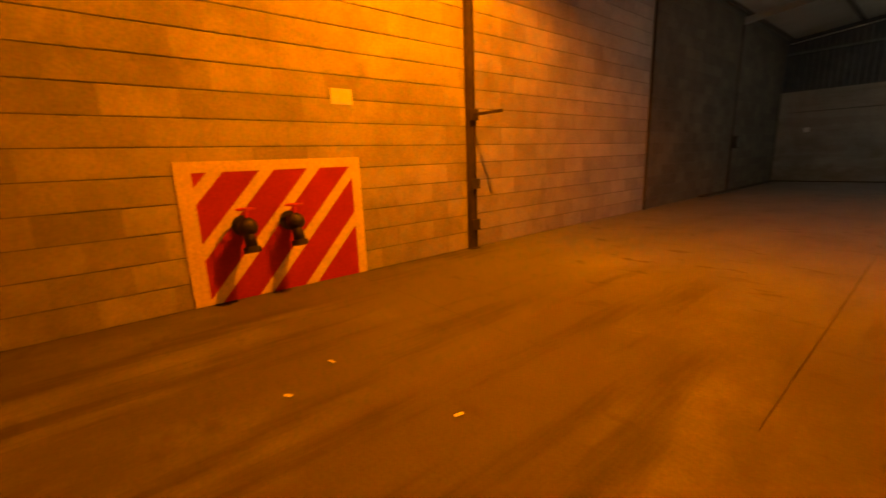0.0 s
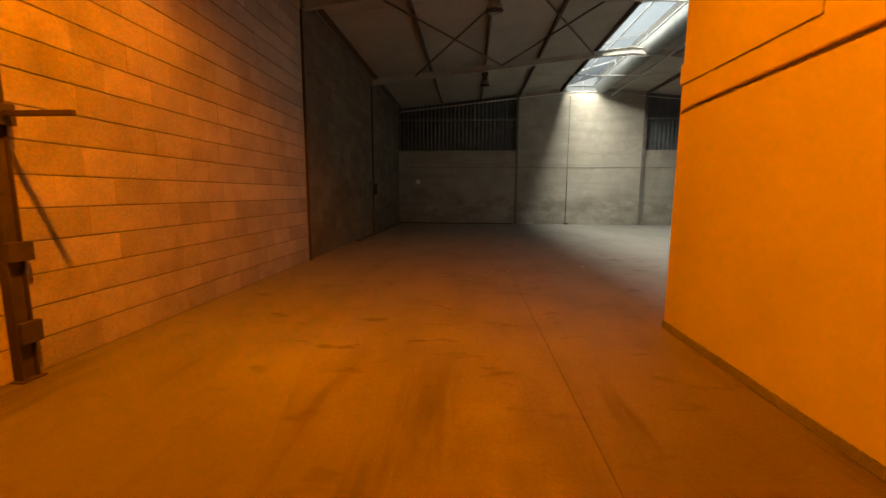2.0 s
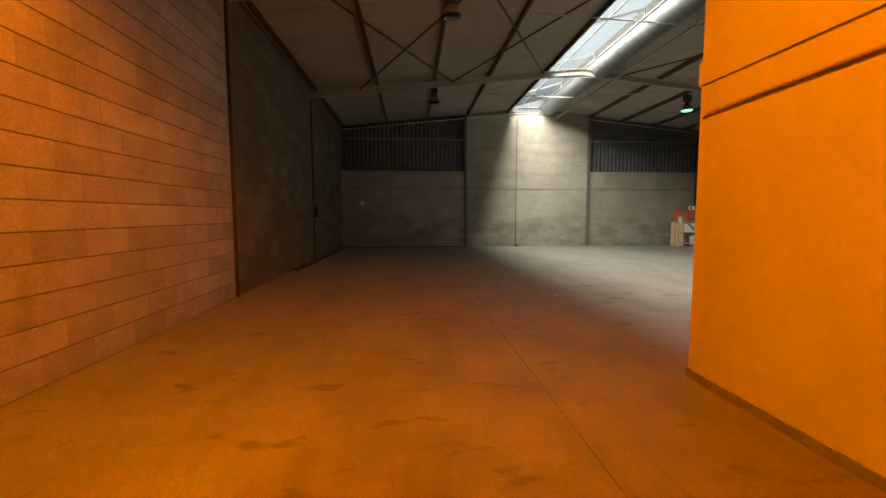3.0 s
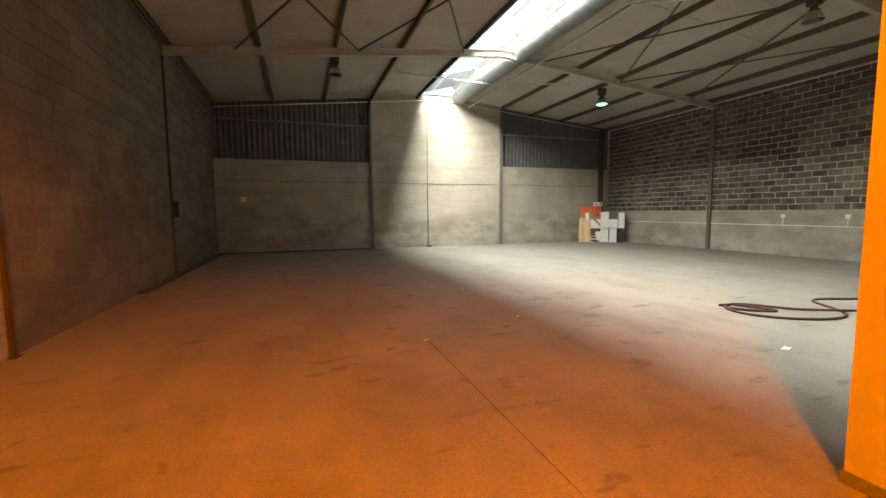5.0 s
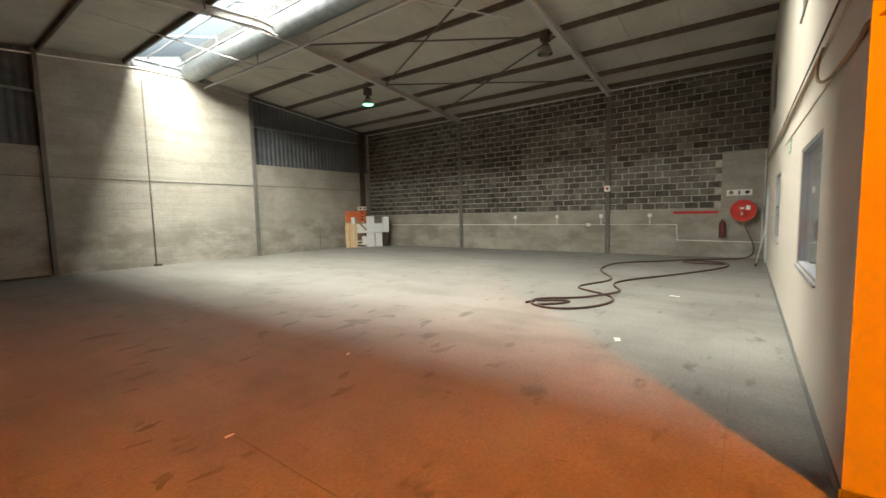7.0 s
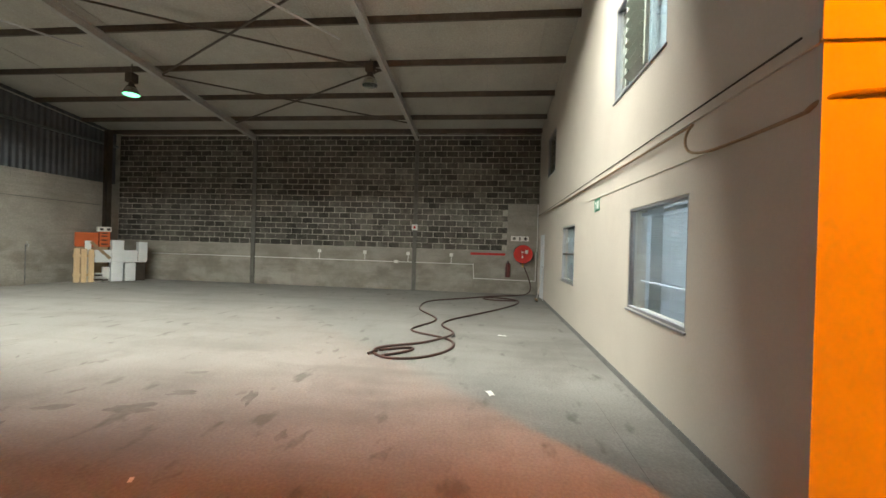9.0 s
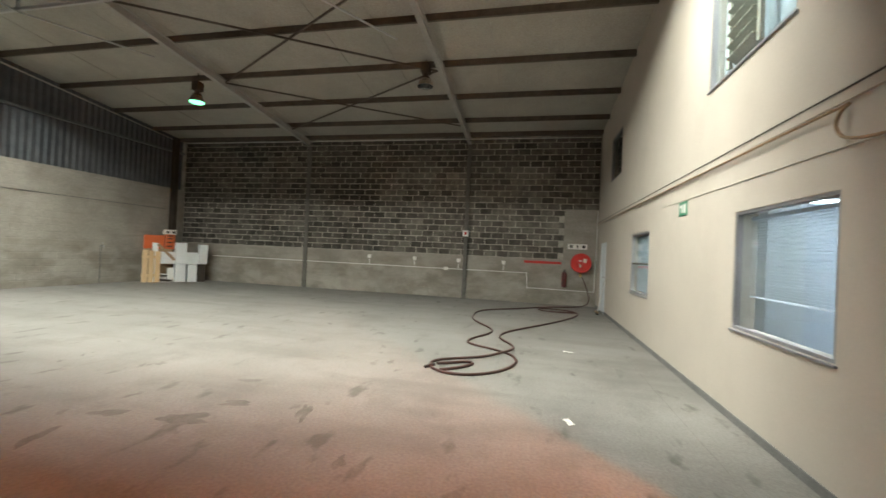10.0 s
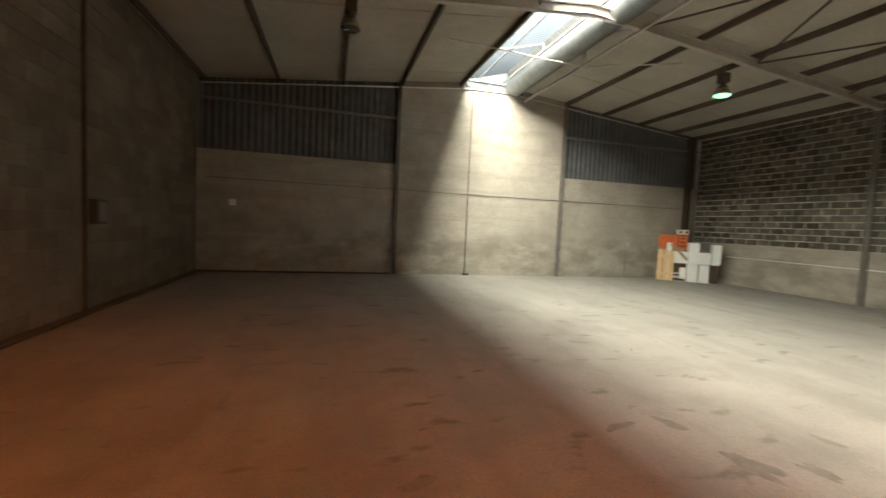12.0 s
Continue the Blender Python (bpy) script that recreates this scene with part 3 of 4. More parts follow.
def column(name, x, y, top, w, d, material, label):
    bm = bmesh.new()
    bx(bm, -w / 2, w / 2, -d / 2, -d / 2 + 0.012, 0.012, top)
    bx(bm, -w / 2, w / 2, d / 2 - 0.012, d / 2, 0.012, top)
    bx(bm, -0.005, 0.005, -d / 2 + 0.012, d / 2 - 0.012, 0.012, top)
    t = thing(name, label, "column", pose(x, y, 0), "steel columns", "structure")
    part("shaft", bm, material, t)
    boxpart("base_plate", material, t, -w / 2 - 0.03, w / 2 + 0.03, -d / 2 - 0.03, d / 2 + 0.03, 0.001, 0.013, 0)
    return t


column("column", LEFT + 0.045, 3.66, under(LEFT), 0.08, 0.13, M_COLUMN, "dark brown painted steel column against the block wall")
for y in (9.58, 15.64):
    column("column", LEFT + 0.021, y, under(LEFT), 0.04, 0.06, M_COLUMN, "slim dark steel column set into the block wall")
for y in (9.64, 15.64):
    column("column", RIGHT - 0.045, y, under(RIGHT), 0.07, 0.13, M_GREYCOL, "grey painted steel column against the block wall")
for x in (1.43, 7.33):
    column("column", x, FAR - 0.06, under(x) + 0.2, 0.10, 0.10, M_GREYCOL, "grey painted steel gable column")
column("column", 12.8, FAR - 0.12, under(12.8) + 0.2, 0.18, 0.18, M_COLUMN, "dark painted steel corner column")
p = thing("downpipe", "thin grey drain pipe down the gable wall with a floor elbow", "pipe", pose(3.85, FAR - 0.025, 0))
rodpart("pipe", M_GREYCOL, p, (0, 0, 0.03), (0, 0, 6.0), 0.018)
boxpart("shoe", M_COLUMN, p, -0.08, 0.12, -0.14, 0.0, 0.0, 0.07, 0.015)

# ---- lamps ----


def highbay(x, y, z, lit):
    t = thing("high_bay_lamp", {"green": "lit high bay lamp glowing green-white while warming up", "orange": "lit sodium high bay lamp glowing orange"}.get(lit, "unlit high bay lamp with a dull glass refractor"), "lamp", pose(x, y, z), "high bay lamps")
    bm = bmesh.new()
    bx(bm, -0.11, 0.11, -0.10, 0.10, 0.20, 0.44, 0.02)
    part("ballast_box", bm, M_COLUMN, t, "dark ballast housing")
    bm = bmesh.new()
    lathe(bm, [(0.0, 0.20), (0.06, 0.20), (0.065, 0.15), (0.10, 0.11), (0.12, 0.07), (0.11, 0.07), (0.05, 0.13), (0.0, 0.14)], 20)
    smooth(part("neck", bm, M_COLUMN, t, "dark brown flared lamp neck"))
    bm = bmesh.new()
    outer = [(0.115, 0.075), (0.15, 0.0), (0.178, -0.06), (0.19, -0.10)]
    lathe(bm, outer + [(r - 0.008, z) for r, z in reversed(outer)], 36)
    smooth(part("reflector", bm, M_REFRACTOR, t, "dusty ribbed glass bell"))
    for k in range(18):
        a = 2 * math.pi * k / 18
        cyl(bm_r := bmesh.new(), (0.118 * math.cos(a), 0.118 * math.sin(a), 0.07), (0.188 * math.cos(a), 0.188 * math.sin(a), -0.095), 0.006, seg=6)
        part("rib", bm_r, M_REFRACTOR, t)
    bm = bmesh.new()
    lathe(bm, [(0.0, 0.10), (0.035, 0.09), (0.05, 0.04), (0.05, -0.02), (0.03, -0.06), (0.0, -0.065)], 16)
    smooth(part("bulb", bm, {"green": M_BULB, "orange": M_SODIUM}.get(lit, M_MELAMINE), t))
    bm = bmesh.new()
    lathe(bm, [(0.0, -0.15), (0.09, -0.143), (0.15, -0.125), (0.186, -0.105), (0.186, -0.101), (0.0, -0.11)], 24)
    smooth(part("lens", bm, {"green": M_LENS, "orange": M_SODIUM}.get(lit, M_GLASS), t, "shallow glass lens"))
    zt = under(x) + CEIL_UP - 0.02 - z
    rodpart("rod", M_PURLIN, t, (0, 0, 0.44), (0, 0, zt), 0.012)
    return t


highbay(8.8, 16.3, 5.32, "green")
highbay(8.84, 10.0, 5.47, "")
highbay(-0.28, 16.3, 5.44, "")
highbay(-0.28, 10.2, 5.44, "")
highbay(SODIUM[0], SODIUM[1], SODIUM[2] + 0.16, "orange")
green = lamp("halide_light", "SPOT", 22, (0.55, 1.0, 0.75), look((8.8, 16.3, 5.15), (8.8, 16.3, 0)))
green.spot_size, green.spot_blend, green.shadow_soft_size = radians(140), 0.4, 0.08

# ---- windows and door of the office ----


def window(name, hole, label, mullions=(), sill=True):
    x0, x1, z0, z1 = hole
    t = thing(name, label, "window", kind="structure")
    bm = bmesh.new()
    w, y0, y1 = 0.03, OFFY - 0.06, OFFY - 0.005
    bx(bm, x0, x0 + w, y0, y1, z0, z1, 0.004)
    bx(bm, x1 - w, x1, y0, y1, z0, z1, 0.004)
    bx(bm, x0 + w, x1 - w, y0, y1, z0, z0 + w, 0.004)
    bx(bm, x0 + w, x1 - w, y0, y1, z1 - w, z1, 0.004)
    part("window_frame", bm, M_ALU, t)
    for z in mullions:
        boxpart("glazing_bar", M_COLUMN, t, x0 + w, x1 - w, y0 + 0.02, y1 - 0.01, z - 0.018, z + 0.018)
    bm = bmesh.new()
    bx(bm, x0 + w, x1 - w, OFFY - 0.05, OFFY - 0.045, z0 + w, z1 - w)
    g = part("pane", bm, M_GLASS, t)
    g.visible_shadow = False
    if sill:
        boxpart("window_sill", M_ALU, t, x0 - 0.02, x1 + 0.02, OFFY - 0.004, OFFY + 0.02, z0 - 0.022, z0 - 0.003, 0.004)
    return t


window("window_1", W2, "large aluminium office window with a half-open blind behind it")
window("window_2", W1, "aluminium office window with a blind drawn behind it", (1.46,))
window("window_3", U2, "upper office window with a louvred shutter panel", ())
window("window_4", U1, "dark upper office window", (), False)

blind = thing("venetian_blind", "pale blue horizontal slat blind with open slats hung in the window", "blind")
bm = bmesh.new()
bx(bm, W2[0] + 0.05, W2[1] - 0.05, OFFY - 0.16, OFFY - 0.12, W2[3] - 0.085, W2[3] - 0.05, 0.004)
part("head_rail", bm, M_SLAT, blind)
bm = bmesh.new()
bx(bm, W2[0] + 0.055, W2[1] - 0.055, -0.010, 0.010, -0.0006, 0.0006)
bmesh.ops.rotate(bm, matrix=Euler((radians(6), 0, 0)).to_matrix(), verts=bm.verts)
slat_mesh = mesh_of("slat", bm, M_SLAT)
for k in range(29):
    s = new("slat", slat_mesh)
    s.parent = blind
    s.location = (0, OFFY - 0.14, W2[3] - 0.10 - k * 0.0245)
boxpart("bottom_rail", M_SLAT, blind, W2[0] + 0.055, W2[1] - 0.055, OFFY - 0.152, OFFY - 0.128, W2[3] - 0.825, W2[3] - 0.81, 0.003)
for x in (W2[0] + 0.3, W2[1] - 0.3):
    rodpart("cord", M_SLAT, blind, (x, OFFY - 0.14, W2[3] - 0.815), (x, OFFY - 0.14, W2[3] - 0.06), 0.002, seg=6)

rb = thing("roller_blind", "grey-blue roller blind drawn fully down in the window", "blind")
boxpart("fabric", M_BLIND, rb, W1[0] + 0.05, W1[1] - 0.05, OFFY - 0.125, OFFY - 0.12, W1[2] + 0.05, W1[3] - 0.06, 0.0015)
rodpart("roller", M_BLIND, rb, (W1[0] + 0.05, OFFY - 0.14, W1[3] - 0.08), (W1[1] - 0.05, OFFY - 0.14, W1[3] - 0.08), 0.02)

shut = thing("louvre_shutter", "sage grey shutter panel with tilted slats in the upper window", "shutter")
sx0, sx1 = 3.87, 4.53
for a, b in ((sx0, sx0 + 0.05), (sx1 - 0.05, sx1)):
    boxpart("stile", M_SHUTTER, shut, a, b, OFFY - 0.03, OFFY + 0.012, U2[2] + 0.05, U2[3] - 0.05)
for k in range(9):
    bm = bmesh.new()
    z = U2[2] + 0.12 + k * 0.125
    bx(bm, sx0 + 0.05, sx1 - 0.05, -0.006, 0.006, -0.062, 0.062, 0.003, Matrix.Translation((0, OFFY - 0.01, z)) @ Euler((radians(-58), 0, 0)).to_matrix().to_4x4())
    part("slat", bm, M_SHUTTER, shut)
# U2 gets a drawn screen, U1 a near-black panel painted as its unlit room.
for hole, mm in ((U2, M_BLIND), (U1, M_DARKROOM)):
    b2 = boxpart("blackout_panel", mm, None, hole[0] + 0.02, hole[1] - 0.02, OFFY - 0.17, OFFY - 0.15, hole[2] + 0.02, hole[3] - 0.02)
    tagged(b2, "plain backing panel closing the upper window", "screen")

door = thing("door_1", "pale blue-white flush office door, closed", "door", kind="structure")
boxpart("leaf", M_DOOR, door, DOOR[0] + 0.04, DOOR[1] - 0.04, OFFY - 0.055, OFFY - 0.015, 0.012, DOOR[3] - 0.04)
for a, b, c, d in ((DOOR[0], DOOR[0] + 0.04, 0, DOOR[3]), (DOOR[1] - 0.04, DOOR[1], 0, DOOR[3]), (DOOR[0] + 0.04, DOOR[1] - 0.04, DOOR[3] - 0.04, DOOR[3])):
    boxpart("door_frame", M_DOOR, door, a, b, OFFY - 0.10, OFFY + 0.012, c, d)
bm = bmesh.new()
cyl(bm, (DOOR[0] + 0.11, OFFY - 0.015, 1.02), (DOOR[0] + 0.11, OFFY + 0.045, 1.02), 0.012)
cyl(bm, (DOOR[0] + 0.11, OFFY + 0.045, 1.02), (DOOR[0] + 0.23, OFFY + 0.045, 1.02), 0.009)
part("door_handle", bm, M_ALU, door, "metal lever handle")

# inside the lit office
for x, y, turn in ((2.7, 3.6, 0), (4.4, 3.6, 0), (4.4, 1.9, 0), (6.4, 3.3, 90), (6.4, 1.7, 90)):
    t = thing("fluorescent_light", "lit twin tube ceiling light in the office", "lamp", pose(x, y, 2.52, 0, 0, turn), "office ceiling lights")
    boxpart("tray", M_MELAMINE, t, -0.62, 0.62, -0.09, 0.09, -0.04, 0.0)
    for dy in (-0.05, 0.05):
        rodpart("tube", M_TUBE, t, (-0.58, dy, -0.06), (0.58, dy, -0.06), 0.016)
col = boxpart("office_column", M_MELAMINE, None, 5.3, 5.75, 4.2, 4.6, 0.02, 2.52, 0.006)
tagged(col, "square white column inside the office", "column", kind="structure")
desk = thing("desk", "long white desk standing inside the office", "desk", pose(5.6, 2.2, 0.02))
boxpart("top", M_MELAMINE, desk, -1.1, 1.1, -0.35, 0.35, 0.70, 0.73)
for x in (-1.06, 1.06):
    boxpart("leg_panel", M_MELAMINE, desk, x - 0.015, x + 0.015, -0.33, 0.33, 0, 0.70)

# ---- fittings on the cream wall ----
c = thing("surface_cable", "brown cable clipped along the slab edge with a drooping loop", "cable")
tube("cable", [(RIGHT - 0.1, OFFY + 0.034, 2.62), (8, OFFY + 0.034, 2.60), (5, OFFY + 0.034, 2.58), (2.9, OFFY + 0.034, 2.56), (2.68, OFFY + 0.034, 2.555)], 0.010, M_OLDWOOD, c)
tube("loop", [(2.68, OFFY + 0.034, 2.555), (2.76, OFFY + 0.05, 2.53), (2.80, OFFY + 0.06, 2.38), (2.62, OFFY + 0.05, 2.30), (2.38, OFFY + 0.02, 2.29)], 0.011, M_OLDWOOD, c, "drooping loop")
tube("cable", [(2.38, OFFY + 0.02, 2.29), (2.0, OFFY + 0.012, 2.275), (1.52, OFFY + 0.012, 2.275)], 0.011, M_OLDWOOD, c)
tube("cable", [(RIGHT - 0.1, OFFY + 0.028, 2.67), (8, OFFY + 0.028, 2.668), (4, OFFY + 0.028, 2.668), (1.55, OFFY + 0.028, 2.668)], 0.007, M_COLUMN, c, "thin dark cable")
tube("crack_cover", [(6.6, OFFY + 0.005, 2.36), (4.5, OFFY + 0.005, 2.33), (2.45, OFFY + 0.005, 2.295)], 0.005, M_CREAM, c, "thin painted-over cable")
tube("cable", [(1.52, OFFY + 0.012, 2.275), (OFFX - 0.012, OFFY + 0.012, 2.33), (OFFX - 0.018, 5.2, 2.35), (OFFX - 0.018, 4.2, 2.37), (OFFX - 0.018, 3.1, 2.40), (OFFX - 0.018, 0.5, 2.44), (OFFX - 0.018, -3.0, 2.44)], 0.014, M_OLDWOOD, c)
sign = thing("exit_sign", "small green and white emergency exit sign on the cream wall", "sign", pose(5.72, OFFY, 2.24))
boxpart("plate", M_GREEN, sign, -0.155, 0.155, 0.001, 0.006, -0.095, 0.095, 0.001)
bm = bmesh.new()
bx(bm, -0.10, -0.02, 0.0062, 0.008, -0.06, 0.06)
bx(bm, 0.03, 0.06, 0.0062, 0.008, -0.06, 0.02)
bx(bm, 0.02, 0.11, 0.0062, 0.008, 0.02, 0.05)
part("pictogram", bm, M_PAPER, sign, "plain white symbol")
broom = thing("broom", "white-handled broom leaning beside the office door", "broom", pose(11.55, OFFY, 0))
rodpart("handle", M_CONDUIT, broom, (0.10, 0.20, 0.07), (0.02, 0.02, 1.05), 0.013)
boxpart("head", M_OLDWOOD, broom, -0.05, 0.25, 0.17, 0.24, 0.04, 0.09, 0.01)
boxpart("bristles", M_BLACK, broom, -0.04, 0.24, 0.18, 0.23, 0.0, 0.04, 0.004)

# ---- fittings on the east block wall ----
XW = RIGHT - 0.007
XP = RIGHT - 0.022
cond = thing("conduit", "white plastic conduit run along the dado", "conduit")


def run(a, b):
    rodpart("pipe", M_CONDUIT, cond, (XW - 0.014, *a), (XW - 0.014, *b), 0.013)


run((FAR - 1.5, 0.99), (7.58, 0.97))
run((7.58, 0.97), (7.55, 0.49))
run((7.55, 0.49), (5.47, 0.47))
run((5.47, 0.47), (5.47, 1.44))
rodpart("pipe", M_CONDUIT, cond, (XP - 0.014, 5.44, 1.46), (XP - 0.014, 5.44, 3.05), 0.013)
for y, z in ((7.58, 0.97), (7.55, 0.49)):
    bm = bmesh.new()
    bmesh.ops.create_uvsphere(bm, u_segments=10, v_segments=6, radius=0.02, matrix=Matrix.Translation((XW - 0.014, y, z)))
    part("elbow", bm, M_CONDUIT, cond)
for y in (13.1, 11.42, 9.86, 8.34):
    run((y, 0.98), (y, 1.21))
    s = thing("socket_outlet", "small white wall socket fed by conduit", "socket", pose(XW, y, 1.27), "wall sockets")
    boxpart("box", M_CONDUIT, s, -0.045, -0.001, -0.06, 0.06, -0.06, 0.06, 0.006)
    boxpart("plate", M_PAPER, s, -0.052, -0.045, -0.05, 0.05, -0.05, 0.05, 0.003)
jb = tagged(boxpart("junction_box", M_CONDUIT, None, XW - 0.05, XW - 0.0295, 10.21, 10.35, 0.92, 1.03, 0.006), "small white junction box on the conduit", "junction box")
sw = thing("isolator_switch", "square white isolator switch on the steel column", "switch", pose(RIGHT - 0.082, 9.64, 2.19))
boxpart("box", M_CONDUIT, sw, -0.06, 0.0, -0.10, 0.10, -0.10, 0.10, 0.008)
boxpart("rocker", M_RED, sw, -0.07, -0.06, -0.035, 0.035, -0.045, 0.045, 0.004)
rail = thing("eave_conduit", "white conduit along the head of the block wall", "conduit")
rodpart("pipe", M_CONDUIT, rail, (RIGHT - 0.02, OFFY + 0.02, 5.40), (RIGHT - 0.02, FAR - 0.05, 5.42), 0.018)

redbar = thing("red_rail", "red painted flat rail fixed above the dado", "rail", pose(XW - 0.012, 7.09, 1.34))
boxpart("bar", M_RED, redbar, -0.02, 0.0, -0.59, 0.59, -0.04, 0.04, 0.004)
for y in (-0.5, 0.5):
    boxpart("bracket", M_RED, redbar, 0.0, 0.012, y - 0.03, y + 0.03, -0.03, 0.03, 0.003)
XP = RIGHT - 0.022
reel = thing("fire_hose_reel", "round red fire hose reel mounted on the wall", "hose reel", Matrix.Translation((XP - 0.14, 5.91, 1.37)) @ Euler((0, radians(-90), 0)).to_matrix().to_4x4())
bm = bmesh.new()
lathe(bm, [(0.0, 0.10), (0.05, 0.10), (0.06, 0.085), (0.20, 0.075), (0.29, 0.085), (0.305, 0.09), (0.31, 0.08), (0.30, 0.07), (0.0, 0.06)], 36)
smooth(part("disc", bm, M_RED, reel, "red pressed steel disc"))
bm = bmesh.new()
lathe(bm, [(0.0, -0.06), (0.30, -0.07), (0.31, -0.08), (0.30, -0.085), (0.0, -0.075)], 36)
smooth(part("disc", bm, M_RED, reel))
bm = bmesh.new()
for k in range(3):
    for r in (0.19, 0.22, 0.25):
        bmesh.ops.create_cone(bm, cap_ends=False, segments=28, radius1=r + 0.014, radius2=r + 0.014, depth=0.03, matrix=Matrix.Translation((0, 0, -0.045 + 0.04 * k)))
part("wound_hose", bm, M_BLACK, reel)
bm = bmesh.new()
cyl(bm, (0, 0, -0.13), (0, 0, 0.115), 0.035)
part("hub", bm, M_RED, reel)
bm = bmesh.new()
bx(bm, 0.02, 0.14, -0.16, -0.06, 0.094, 0.098)
bx(bm, -0.13, 0.06, 0.0, 0.05, 0.094, 0.098)
bx(bm, 0.06, 0.09, -0.03, 0.08, 0.094, 0.098)
part("label", bm, M_PAPER, reel, "white instruction stickers")
bm = bmesh.new()
bx(bm, -0.44, -0.31, -0.03, 0.03, -0.05, 0.0, 0.008)
cyl(bm, (-0.40, 0, -0.03), (-0.40, 0, -0.135), 0.02)
part("valve", bm, M_BRASS, reel, "brass stop valve")
fs = thing("fire_sign", "white fire equipment sign with dark symbols above the reel", "sign", pose(XP, 6.02, 1.89))
boxpart("plate", M_PAPER, fs, -0.008, -0.001, -0.30, 0.30, -0.085, 0.085, 0.002)
for y in (-0.19, 0.0, 0.19):
    bm = bmesh.new()
    bx(bm, -0.011, -0.0085, y - (0.02 if y == 0 else 0.05), y + (0.02 if y == 0 else 0.05), -0.035, 0.045)
    bx(bm, -0.012, -0.011, y - 0.015, y + 0.015, -0.06, 0.06)
    part("symbol", bm, M_SKIRT if y > 0.1 else M_BLACK, fs)
ext = thing("fire_extinguisher", "dull red fire extinguisher hung on the wall", "extinguisher", pose(XW - 0.10, 6.40, 0.58))
bm = bmesh.new()
lathe(bm, [(0.0, 0.0), (0.07, 0.0), (0.08, 0.02), (0.08, 0.40), (0.06, 0.46), (0.03, 0.49), (0.0, 0.49)], 20)
smooth(part("cylinder", bm, mat("dull_red", (0.13, 0.03, 0.026), (0.19, 0.04, 0.034), 4, 0.5), ext))
bm = bmesh.new()
cyl(bm, (0, 0, 0.49), (0, 0, 0.54), 0.022)
bx(bm, -0.10, 0.03, -0.012, 0.012, 0.54, 0.56, 0.003)
part("valve", bm, M_BLACK, ext)
tube("hose", [(-0.06, 0, 0.53), (-0.11, 0.03, 0.50), (-0.11, 0.05, 0.30), (-0.09, 0.05, 0.12)], 0.010, M_BLACK, ext)
boxpart("bracket", M_COLUMN, ext, 0.075, 0.10, -0.03, 0.03, 0.2, 0.3)

hose = thing("fire_hose", "long brown rubber hose lying in loose loops on the floor", "hose")
hz = 0.019
hose_xy = [(12.9, 5.85), (12.55, 6.5), (12.1, 7.2), (11.4, 7.65), (10.7, 8.7), (9.7, 8.75), (8.7, 8.65), (7.75, 7.95), (7.1, 8.15), (6.3, 8.55), (6.0, 7.75), (5.55, 7.45), (4.95, 7.55), (4.45, 7.95), (4.45, 8.45), (4.85, 8.68), (5.15, 8.5), (5.4, 8.0), (5.65, 7.75), (6.0, 7.55), (6.5, 7.6), (7.0, 7.95), (7.7, 7.8), (8.7, 7.15), (10.2, 6.35), (11.5, 5.95), (12.05, 6.75), (11.5, 7.4), (10.85, 6.9), (11.1, 6.2)]
line = [(XP - 0.12, 5.86, 0.95), (XP - 0.14, 5.72, 0.6), (XP - 0.16, 5.62, 0.35), (XP - 0.18, 5.64, 0.1)] + [(x, y, hz + (0.034 if k in (19, 18) or k > 26 else 0.0)) for k, (x, y) in enumerate((u * 0.985 + 0.22, v + 0.02) for u, v in hose_xy)]
tube("hose_line", line, 0.019, M_HOSE, hose)
tube("hose_tail", [(4.72, 8.44, hz), (4.92, 8.2, hz), (5.17, 8.04, hz), (5.29, 8.14, hz), (5.15, 8.34, hz), (4.92, 8.52, hz + 0.02)], 0.019, M_HOSE, hose, "coiled end of the hose")
rodpart("nozzle", M_BLACK, hose, (4.89, 8.55, 0.036), (4.77, 8.65, 0.022), 0.02)

# ---- fittings on the far and west walls ----
fp = thing("wall_conduit", "thin pale conduit crossing the gable wall", "conduit")
rodpart("pipe", M_GREYCOL, fp, (LEFT + 0.25, FAR - 0.012, 2.73), (12.6, FAR - 0.012, 2.70), 0.010)
ridgepipe = thing("gable_conduit", "white conduit following the slope of the gable head", "conduit")
for xa, xb in ((LEFT + 0.1, 3.9), (3.9, 5.2), (5.2, 12.7)):
    rodpart("pipe", M_CONDUIT if 3 < xb < 6 else M_RAFTER, ridgepipe, (xa, FAR - 0.03, under(xa) + 0.13), (xb, FAR - 0.03, under(xb) + 0.13), 0.022)
s = thing("light_switch", "square white light switch on the gable wall", "switch", pose(-3.34, FAR, 2.03))
boxpart("plate", M_CONDUIT, s, -0.09, 0.09, -0.035, -0.001, -0.09, 0.09, 0.008)
boxpart("rocker", M_PAPER, s, -0.03, 0.03, -0.043, -0.035, -0.04, 0.04, 0.004)
tap = thing("wall_tap", "small metal garden tap on a riser pipe", "tap", pose(10.25, FAR, 1.24))
rodpart("riser", M_GALV, tap, (0, -0.02, -1.23), (0, -0.02, 0.0), 0.010)
bm = bmesh.new()
cyl(bm, (0, -0.02, 0.0), (0, -0.14, 0.0), 0.018)
cyl(bm, (0, -0.12, 0.0), (0, -0.12, -0.08), 0.014)
cyl(bm, (0, -0.08, 0.0), (0, -0.08, 0.07), 0.010)
bx(bm, -0.04, 0.04, -0.09, -0.07, 0.07, 0.085, 0.004)
part("spout", bm, M_WHITE, tap)

